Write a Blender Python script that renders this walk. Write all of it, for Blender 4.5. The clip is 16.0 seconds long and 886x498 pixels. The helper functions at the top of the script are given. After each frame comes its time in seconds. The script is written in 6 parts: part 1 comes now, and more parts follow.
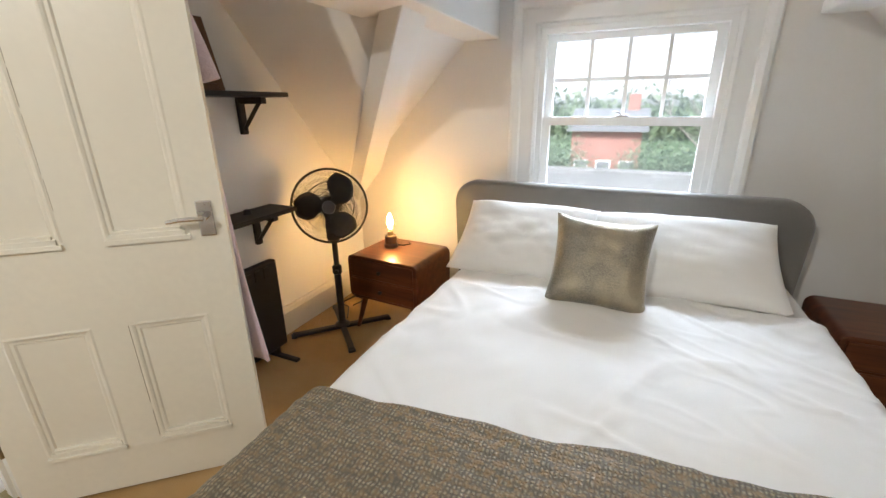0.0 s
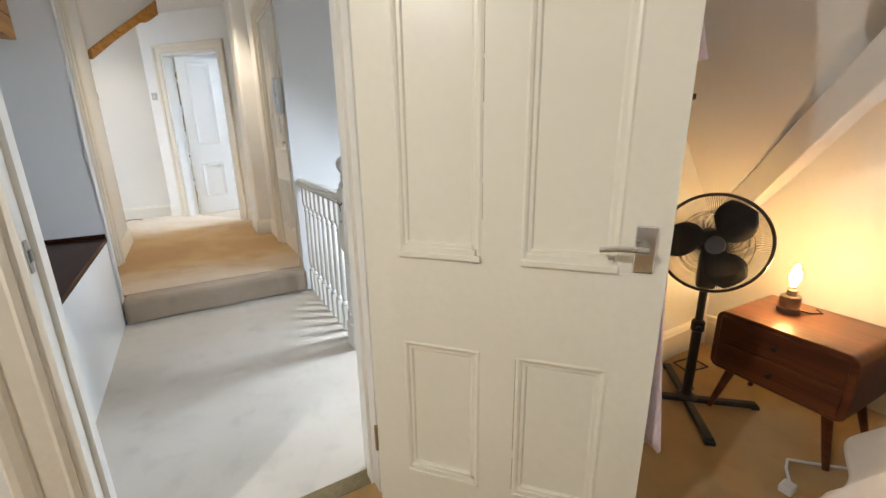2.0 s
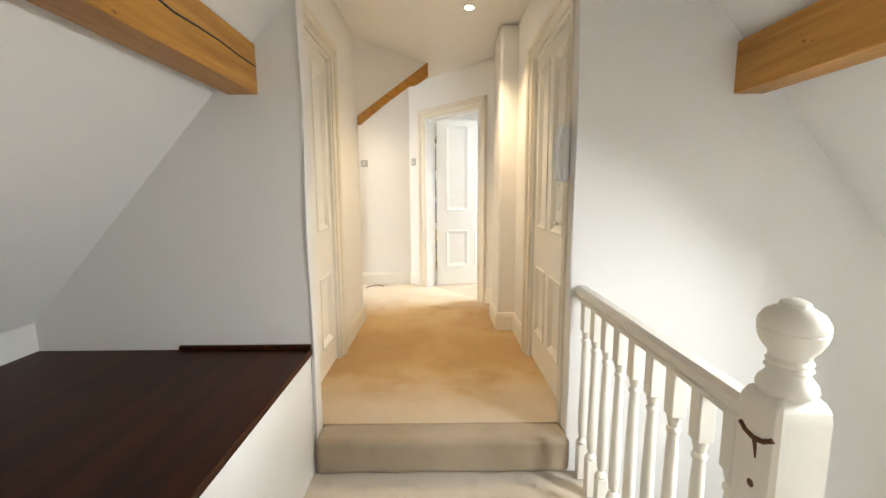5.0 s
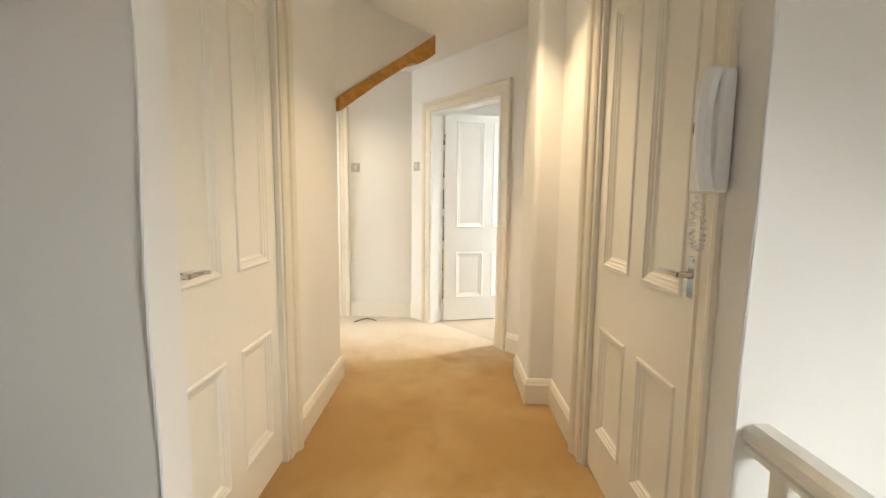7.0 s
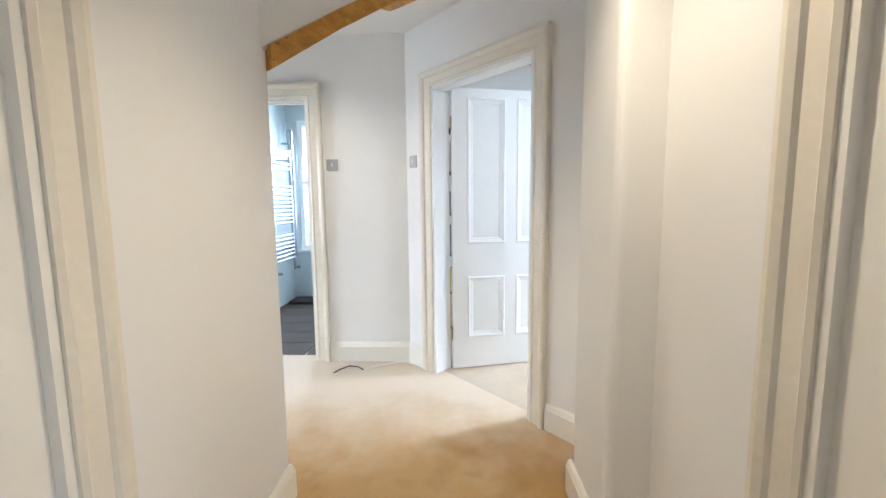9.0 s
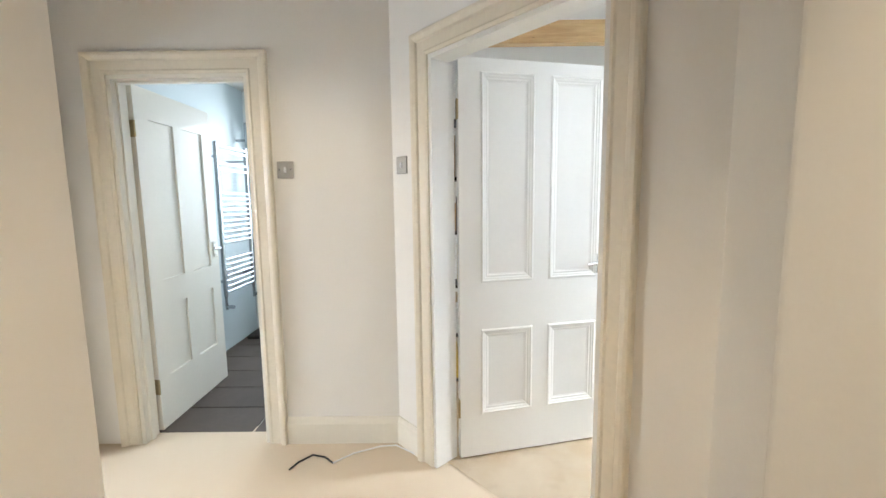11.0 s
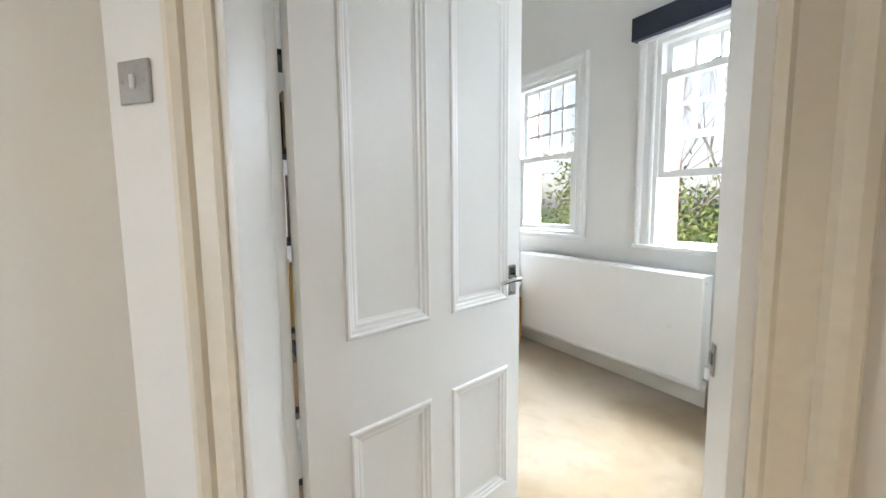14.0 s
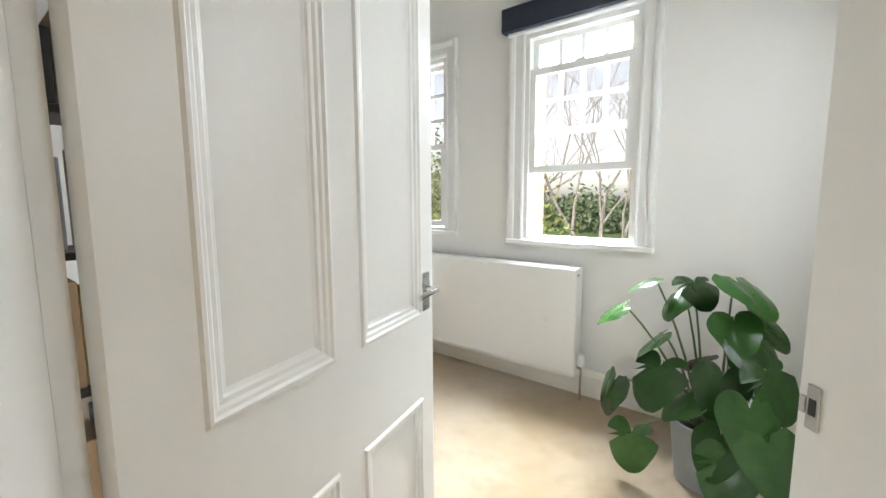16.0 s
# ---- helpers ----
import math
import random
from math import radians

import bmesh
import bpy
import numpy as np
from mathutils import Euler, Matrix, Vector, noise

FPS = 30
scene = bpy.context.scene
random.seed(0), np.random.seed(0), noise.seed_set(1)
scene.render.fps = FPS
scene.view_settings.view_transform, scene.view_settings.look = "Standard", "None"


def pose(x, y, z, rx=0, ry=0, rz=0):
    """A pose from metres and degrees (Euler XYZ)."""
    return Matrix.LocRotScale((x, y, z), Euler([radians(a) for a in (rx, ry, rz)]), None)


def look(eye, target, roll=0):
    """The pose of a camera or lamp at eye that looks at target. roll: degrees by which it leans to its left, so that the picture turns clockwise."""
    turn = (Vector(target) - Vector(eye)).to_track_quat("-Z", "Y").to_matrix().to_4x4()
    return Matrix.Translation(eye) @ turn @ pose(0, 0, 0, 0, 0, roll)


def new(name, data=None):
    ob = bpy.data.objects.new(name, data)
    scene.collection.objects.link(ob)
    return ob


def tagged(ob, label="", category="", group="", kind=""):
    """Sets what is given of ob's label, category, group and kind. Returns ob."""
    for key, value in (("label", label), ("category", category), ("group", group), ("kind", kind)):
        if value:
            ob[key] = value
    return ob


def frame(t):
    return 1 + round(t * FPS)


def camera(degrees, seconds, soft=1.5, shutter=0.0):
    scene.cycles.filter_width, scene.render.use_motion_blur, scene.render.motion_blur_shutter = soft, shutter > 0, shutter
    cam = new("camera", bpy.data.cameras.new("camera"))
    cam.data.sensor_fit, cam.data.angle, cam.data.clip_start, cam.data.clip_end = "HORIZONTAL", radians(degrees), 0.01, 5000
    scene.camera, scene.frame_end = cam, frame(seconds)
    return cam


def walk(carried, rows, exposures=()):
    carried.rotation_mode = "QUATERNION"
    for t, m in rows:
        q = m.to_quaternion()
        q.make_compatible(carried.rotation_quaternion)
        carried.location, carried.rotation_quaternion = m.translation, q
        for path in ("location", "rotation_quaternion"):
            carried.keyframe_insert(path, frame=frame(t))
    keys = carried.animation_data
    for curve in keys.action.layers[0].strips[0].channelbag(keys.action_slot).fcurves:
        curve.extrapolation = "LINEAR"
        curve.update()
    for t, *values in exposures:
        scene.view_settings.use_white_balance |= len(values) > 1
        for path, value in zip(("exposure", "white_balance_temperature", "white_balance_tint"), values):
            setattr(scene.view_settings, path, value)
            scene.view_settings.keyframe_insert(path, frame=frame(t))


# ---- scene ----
cam = camera(93.6, 16.0)
PATH = [
    (0, (0.093, 0.198, 1.28), (-0.695, 1.916, 0.626), -0.7),
    (0.5, (0.009, 0.197, 1.247), (-1.012, 1.8, 0.624), -1.0),
    (1, (-0.135, 0.178, 1.226), (-1.393, 1.613, 0.627), -1.0),
    (1.5, (-0.316, 0.174, 1.222), (-1.789, 1.397, 0.645), -0.9),
    (2, (-0.545, 0.172, 1.225), (-2.198, 1.156, 0.678), -0.8),
    (2.5, (-0.757, 0.136, 1.25), (-2.544, 0.878, 0.744), -0.7),
    (3, (-0.993, 0.116, 1.277), (-2.874, 0.622, 0.823), -0.7),
    (3.5, (-1.257, 0.129, 1.293), (-3.193, 0.441, 0.899), -0.6),
    (4, (-1.497, 0.158, 1.293), (-3.46, 0.33, 0.953), -0.5),
    (4.5, (-1.759, 0.207, 1.308), (-3.735, 0.286, 1.008), -0.5),
    (4.7, (-1.859, 0.239, 1.308), (-3.838, 0.279, 1.023), -0.6),
    (7, (-3.043, 0.25, 1.326), (-5.031, 0.223, 1.11), 0.6),
    (7.5, (-3.325, 0.25, 1.333), (-5.314, 0.21, 1.123), 0.4),
    (8, (-3.593, 0.25, 1.329), (-5.582, 0.2, 1.119), 0.2),
    (8.5, (-3.866, 0.24, 1.352), (-5.854, 0.18, 1.14), -0.3),
    (9, (-4.11, 0.249, 1.403), (-6.096, 0.176, 1.173), -0.6),
    (11.3, (-5.15, 0.105, 1.511), (-7.136, 0.127, 1.274), -0.8),
    (11.5, (-5.225, 0.082, 1.508), (-7.21, 0.143, 1.272), -0.7),
    (12, (-5.403, 0.067, 1.503), (-7.381, 0.241, 1.267), -0.7),
    (12.5, (-5.586, 0.042, 1.483), (-7.543, 0.378, 1.246), -0.7),
    (13, (-5.756, 0.039, 1.46), (-7.667, 0.585, 1.231), -0.7),
    (13.5, (-5.904, 0.048, 1.452), (-7.745, 0.798, 1.233), -0.8),
    (14, (-6.085, 0.024, 1.432), (-7.804, 1.025, 1.219), -0.6),
    (14.5, (-6.275, 0.029, 1.43), (-7.861, 1.227, 1.206), -0.2),
    (15, (-6.37, 0.021, 1.444), (-7.821, 1.378, 1.216), -0.2),
    (15.5, (-6.419, 0.031, 1.447), (-7.746, 1.508, 1.213), -0.1),
    (16, (-6.458, 0.095, 1.423), (-7.699, 1.645, 1.184), -0.3),
]
EXPOSURES = [(0.0, 1.56, 5950, 10), (1.0, 1.45, 6150, 10), (2.0, 1.55, 5950, 10), (2.5, 1.56, 5850, 10), (3.0, 1.50, 5950, 10), (3.5, 1.56, 6350, 10), (4.0, 1.72, 6450, 10), (4.5, 1.86, 6900, 10), (7.0, 1.68, 7400, 10), (7.5, 1.56, 6750, 10), (8.0, 1.58, 6050, 10),
             (8.5, 1.58, 5850, 10), (9.0, 1.58, 5750, 10), (11.5, 1.34, 6650, 10), (12.5, 1.27, 6550, 10), (13.5, 1.16, 6400, 10), (14.5, 1.0, 6550, 10), (16.0, 1.02, 6850, 10)]
walk(cam, [(t, look(eye, target, roll)) for t, eye, target, roll in PATH], EXPOSURES)

# ---- world, sun and lamps ----
world = bpy.data.worlds.new("overcast_sky")
scene.world = world
world.use_nodes = True
wn = world.node_tree
sky = wn.nodes.new("ShaderNodeTexSky")
sky.sky_type = "NISHITA"
sky.sun_disc = False
sky.sun_elevation = radians(48)
sky.sun_rotation = radians(202)
sky.air_density, sky.dust_density = 1.0, 1.5
wn.nodes["Background"].inputs["Strength"].default_value = 0.12
veil = wn.nodes.new("ShaderNodeHueSaturation")      # thin cloud takes most of the blue away
veil.inputs["Saturation"].default_value = 0.35
wn.links.new(sky.outputs["Color"], veil.inputs["Color"])
wn.links.new(veil.outputs["Color"], wn.nodes["Background"].inputs["Color"])

sun = new("sun", bpy.data.lights.new("sun", "SUN"))
sun.data.energy, sun.data.angle, sun.data.color = 3.2, radians(14), (1.0, 0.95, 0.88)
sun.matrix_world = look((0, 0, 0), (0.25, 0.62, -0.74))


def area_lamp(name, eye, target, w, h, power, colour):
    d = bpy.data.lights.new(name, "AREA")
    d.shape, d.size, d.size_y, d.energy, d.color = "RECTANGLE", w, h, power, colour
    ob = new(name, d)
    ob.matrix_world = look(eye, target)
    return ob


def spot_lamp(name, eye, target, power, colour, angle=120, blend=0.9, radius=0.03):
    d = bpy.data.lights.new(name, "SPOT")
    d.energy, d.color, d.spot_size, d.spot_blend, d.shadow_soft_size = power, colour, radians(angle), blend, radius
    ob = new(name, d)
    ob.matrix_world = look(eye, target)
    return ob


RS0 = 1.197
DAY = (0.82, 0.905, 1.0)
WARM = (1.0, 0.80, 0.55)
# daylight of the sky in the window openings and in the skylight shaft
area_lamp("window_light_bedroom", (0.0, 3.55, 2.35), (0.0, 2.64, 1.30), 1.1, 1.0, 116, DAY)
area_lamp("window_light_far_room", (-7.44, 4.05, 3.45), (-7.44, 1.2, 1.4), 1.35, 1.6, 520, DAY)
area_lamp("window_light_far_room_2", (-8.80, 4.05, 3.45), (-8.80, 1.2, 1.4), 1.35, 1.6, 520, DAY)
area_lamp("skylight_light", (-2.66, 2.05, 1.40), (-2.66, 2.05 - RS0, 0.30), 0.42, 0.36, 9.8, DAY).data.spread = radians(130)
# fill lamp at an added window, brightens the far bedroom and its door
area_lamp("fill_light_far_room_side", (-5.72, 1.75, 1.95), (-7.3, 1.35, 0.9), 0.9, 0.9, 8.0, DAY)
area_lamp("window_light_side_room", (-6.3, -3.32, 1.75), (-6.4, -1.9, 0.9), 0.8, 0.7, 34, DAY)
area_lamp("bathroom_window_light", (-9.48, -1.2, 1.70), (-8.0, -1.2, 0.9), 0.9, 1.3, 16, DAY)
# recessed ceiling lights of the hall and lobby; the lobby's is out of view
spot_lamp("downlight_beam_hall", (-5.10, 0.457, 2.56), (-5.10, 0.26, 0), 29, WARM, 106)
spot_lamp("downlight_beam_lobby", (-6.38, -0.68, 2.56), (-6.38, -0.68, 0), 12, (1.0, 0.84, 0.62), 138)
# fill added from behind the viewpoint; no ceiling fittings are known in the bedroom
spot_lamp("bedroom_fill", (0.9, -0.5, 2.32), (0.6, 0.3, 0), 12, (1.0, 0.92, 0.80), 150)
spot_lamp("bedroom_fill_2", (-0.75, -1.15, 2.32), (-0.9, 0.3, 0.2), 39, (1.0, 0.92, 0.79), 150)
bulb_light = new("bulb_light", bpy.data.lights.new("bulb_light", "POINT"))
bulb_light.data.energy, bulb_light.data.color, bulb_light.data.shadow_soft_size = 1.55, (1.0, 0.44, 0.10), 0.018
bulb_light.location = (-1.185, 2.235, 0.625)


# ---- materials ----
def nodes_of(name):
    m = bpy.data.materials.new(name)
    m.use_nodes = True
    t = m.node_tree
    return m, t, t.nodes["Principled BSDF"]


def material(name, colour, rough=0.6, vary=0.06, grain=60.0, blotch=2.5, bump=0.15, depth=0.002,
             metallic=0.0, stretch=(1, 1, 1), second=None, sheen=0.0, coat=0.0, random=0.0):
    """A surface with fine grain and broad blotches in colour, gloss and relief."""
    m, t, p = nodes_of(name)
    N, L = t.nodes, t.links
    co = N.new("ShaderNodeTexCoord")
    mp = N.new("ShaderNodeMapping")
    mp.inputs["Scale"].default_value = stretch
    L.new(co.outputs["Object"], mp.inputs["Vector"])
    fine, broad = N.new("ShaderNodeTexNoise"), N.new("ShaderNodeTexNoise")
    fine.inputs["Scale"].default_value, fine.inputs["Detail"].default_value = grain, 5
    broad.inputs["Scale"].default_value, broad.inputs["Detail"].default_value = blotch, 4
    for n in (fine, broad):
        L.new(mp.outputs["Vector"], n.inputs["Vector"])
    mix1, mix2 = N.new("ShaderNodeMix"), N.new("ShaderNodeMix")
    mix1.data_type = mix2.data_type = "RGBA"
    dark = tuple(c * (1 - 2.2 * vary) for c in colour)
    lite = tuple(min(1, c * (1 + 1.2 * vary)) for c in colour)
    other = second or tuple(c * (1 - 1.5 * vary) for c in colour)
    mix1.inputs["A"].default_value, mix1.inputs["B"].default_value = (*dark, 1), (*lite, 1)
    L.new(fine.outputs["Fac"], mix1.inputs["Factor"])
    ramp = N.new("ShaderNodeMapRange")
    ramp.inputs["From Min"].default_value, ramp.inputs["From Max"].default_value = 0.42, 0.68
    ramp.inputs["To Max"].default_value = 0.8
    L.new(broad.outputs["Fac"], ramp.inputs["Value"])
    L.new(ramp.outputs["Result"], mix2.inputs["Factor"])
    L.new(mix1.outputs["Result"], mix2.inputs["A"])
    mix2.inputs["B"].default_value = (*other, 1)
    out = mix2.outputs["Result"]
    if random:
        info, hsv, mr = N.new("ShaderNodeObjectInfo"), N.new("ShaderNodeHueSaturation"), N.new("ShaderNodeMapRange")
        mr.inputs["To Min"].default_value, mr.inputs["To Max"].default_value = 1 - random, 1 + random
        L.new(info.outputs["Random"], mr.inputs["Value"])
        L.new(mr.outputs["Result"], hsv.inputs["Value"])
        L.new(out, hsv.inputs["Color"])
        out = hsv.outputs["Color"]
    L.new(out, p.inputs["Base Color"])
    rr = N.new("ShaderNodeMapRange")
    rr.inputs["To Min"].default_value, rr.inputs["To Max"].default_value = max(0.02, rough - 0.08), min(1, rough + 0.08)
    L.new(broad.outputs["Fac"], rr.inputs["Value"])
    L.new(rr.outputs["Result"], p.inputs["Roughness"])
    p.inputs["Metallic"].default_value = metallic
    p.inputs["Sheen Weight"].default_value = sheen
    p.inputs["Coat Weight"].default_value = coat
    if bump:
        b = N.new("ShaderNodeBump")
        b.inputs["Strength"].default_value, b.inputs["Distance"].default_value = bump, depth
        L.new(fine.outputs["Fac"], b.inputs["Height"])
        L.new(b.outputs["Normal"], p.inputs["Normal"])
    return m


def wood(name, dark, light, axis=0, rough=0.45, scale=1.0, knots=False, gloss=0.5):
    """Timber with long grain along one axis."""
    m, t, p = nodes_of(name)
    N, L = t.nodes, t.links
    co, mp = N.new("ShaderNodeTexCoord"), N.new("ShaderNodeMapping")
    s = [14 * scale] * 3
    s[axis] = 0.9 * scale
    mp.inputs["Scale"].default_value = s
    L.new(co.outputs["Object"], mp.inputs["Vector"])
    n1, n2 = N.new("ShaderNodeTexNoise"), N.new("ShaderNodeTexNoise")
    n1.inputs["Scale"].default_value, n1.inputs["Detail"].default_value, n1.inputs["Distortion"].default_value = 1.6, 6, 0.8
    n2.inputs["Scale"].default_value, n2.inputs["Detail"].default_value = 9.0, 4
    L.new(mp.outputs["Vector"], n1.inputs["Vector"])
    L.new(mp.outputs["Vector"], n2.inputs["Vector"])
    r = N.new("ShaderNodeValToRGB")
    r.color_ramp.elements[0].color, r.color_ramp.elements[1].color = (*dark, 1), (*light, 1)
    r.color_ramp.elements[0].position, r.color_ramp.elements[1].position = 0.32, 0.68
    L.new(n1.outputs["Fac"], r.inputs["Fac"])
    mx = N.new("ShaderNodeMix")
    mx.data_type = "RGBA"
    mx.blend_type = "MULTIPLY"
    mx.inputs["Factor"].default_value = 0.35
    L.new(r.outputs["Color"], mx.inputs["A"])
    L.new(n2.outputs["Fac"], mx.inputs["B"])
    out = mx.outputs["Result"]
    if knots:
        v, kr, km = N.new("ShaderNodeTexVoronoi"), N.new("ShaderNodeMapRange"), N.new("ShaderNodeMix")
        ms = N.new("ShaderNodeMapping")
        sc = [3.2] * 3
        sc[axis] = 1.7
        ms.inputs["Scale"].default_value = sc
        L.new(co.outputs["Object"], ms.inputs["Vector"])
        L.new(ms.outputs["Vector"], v.inputs["Vector"])
        kr.inputs["From Min"].default_value, kr.inputs["From Max"].default_value = 0.05, 0.11
        kr.inputs["To Min"].default_value, kr.inputs["To Max"].default_value = 0.85, 0.0
        L.new(v.outputs["Distance"], kr.inputs["Value"])
        km.data_type = "RGBA"
        L.new(kr.outputs["Result"], km.inputs["Factor"])
        L.new(out, km.inputs["A"])
        km.inputs["B"].default_value = (dark[0] * 0.35, dark[1] * 0.25, dark[2] * 0.2, 1)
        out = km.outputs["Result"]
    L.new(out, p.inputs["Base Color"])
    p.inputs["Roughness"].default_value, p.inputs["Specular IOR Level"].default_value = rough, gloss
    b = N.new("ShaderNodeBump")
    b.inputs["Strength"].default_value, b.inputs["Distance"].default_value = 0.12, 0.002
    L.new(n1.outputs["Fac"], b.inputs["Height"])
    L.new(b.outputs["Normal"], p.inputs["Normal"])
    return m


def carpet(name, base, worn, lit_ends=None):
    """Short pile: tufts, broad wear and darker spots; the last argument paints daylight as a paler colour over two
    stretches of x.
    """
    m, t, p = nodes_of(name)
    N, L = t.nodes, t.links
    co = N.new("ShaderNodeTexCoord")
    tuft, wear, spot = N.new("ShaderNodeTexNoise"), N.new("ShaderNodeTexNoise"), N.new("ShaderNodeTexNoise")
    for n, s, d in ((tuft, 260, 3), (wear, 1.6, 5), (spot, 9, 3)):
        n.inputs["Scale"].default_value, n.inputs["Detail"].default_value = s, d
        L.new(co.outputs["Object"], n.inputs["Vector"])
    a, b, c = (N.new("ShaderNodeMix") for _ in range(3))
    for n in (a, b, c):
        n.data_type = "RGBA"
    a.inputs["A"].default_value = (*[v * 0.72 for v in base], 1)
    a.inputs["B"].default_value = (*[min(1, v * 1.2) for v in base], 1)
    L.new(tuft.outputs["Fac"], a.inputs["Factor"])
    r1, r2 = N.new("ShaderNodeMapRange"), N.new("ShaderNodeMapRange")
    r1.inputs["From Min"].default_value, r1.inputs["From Max"].default_value, r1.inputs["To Max"].default_value = 0.42, 0.62, 0.8
    r2.inputs["From Min"].default_value, r2.inputs["From Max"].default_value, r2.inputs["To Max"].default_value = 0.54, 0.76, 0.32
    L.new(wear.outputs["Fac"], r1.inputs["Value"])
    L.new(spot.outputs["Fac"], r2.inputs["Value"])
    L.new(r1.outputs["Result"], b.inputs["Factor"])
    L.new(a.outputs["Result"], b.inputs["A"])
    b.inputs["B"].default_value = (*worn, 1)
    L.new(r2.outputs["Result"], c.inputs["Factor"])
    L.new(b.outputs["Result"], c.inputs["A"])
    c.inputs["B"].default_value = (*[v * 0.62 for v in base], 1)
    out = c.outputs["Result"]
    if lit_ends:
        colour, x0, x1, x2, x3 = lit_ends
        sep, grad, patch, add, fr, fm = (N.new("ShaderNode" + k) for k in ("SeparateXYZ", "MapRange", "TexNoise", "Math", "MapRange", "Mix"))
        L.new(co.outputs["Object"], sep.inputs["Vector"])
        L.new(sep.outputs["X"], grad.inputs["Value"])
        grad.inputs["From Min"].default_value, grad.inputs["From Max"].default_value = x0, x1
        # the step end, where daylight is painted in as well
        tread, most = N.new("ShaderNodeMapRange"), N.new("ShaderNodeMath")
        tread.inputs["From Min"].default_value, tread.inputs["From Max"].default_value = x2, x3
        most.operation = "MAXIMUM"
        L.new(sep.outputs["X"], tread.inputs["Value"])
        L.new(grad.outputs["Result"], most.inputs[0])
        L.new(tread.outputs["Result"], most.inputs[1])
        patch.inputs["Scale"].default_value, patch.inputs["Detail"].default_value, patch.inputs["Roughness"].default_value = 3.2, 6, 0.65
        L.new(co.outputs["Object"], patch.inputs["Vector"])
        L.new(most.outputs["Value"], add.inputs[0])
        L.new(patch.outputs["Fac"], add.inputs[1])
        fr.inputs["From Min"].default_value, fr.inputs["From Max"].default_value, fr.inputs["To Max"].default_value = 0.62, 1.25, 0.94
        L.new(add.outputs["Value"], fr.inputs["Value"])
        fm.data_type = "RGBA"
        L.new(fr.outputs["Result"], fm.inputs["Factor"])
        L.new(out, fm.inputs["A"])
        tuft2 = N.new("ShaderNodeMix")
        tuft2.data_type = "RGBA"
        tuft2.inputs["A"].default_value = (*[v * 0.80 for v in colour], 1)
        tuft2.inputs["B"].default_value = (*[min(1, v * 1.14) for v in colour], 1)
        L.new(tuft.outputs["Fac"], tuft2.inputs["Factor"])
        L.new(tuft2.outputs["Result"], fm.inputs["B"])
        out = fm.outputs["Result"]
    L.new(out, p.inputs["Base Color"])
    p.inputs["Roughness"].default_value, p.inputs["Sheen Weight"].default_value = 0.95, 0.25
    bp = N.new("ShaderNodeBump")
    bp.inputs["Strength"].default_value, bp.inputs["Distance"].default_value = 0.7, 0.004
    L.new(tuft.outputs["Fac"], bp.inputs["Height"])
    L.new(bp.outputs["Normal"], p.inputs["Normal"])
    return m


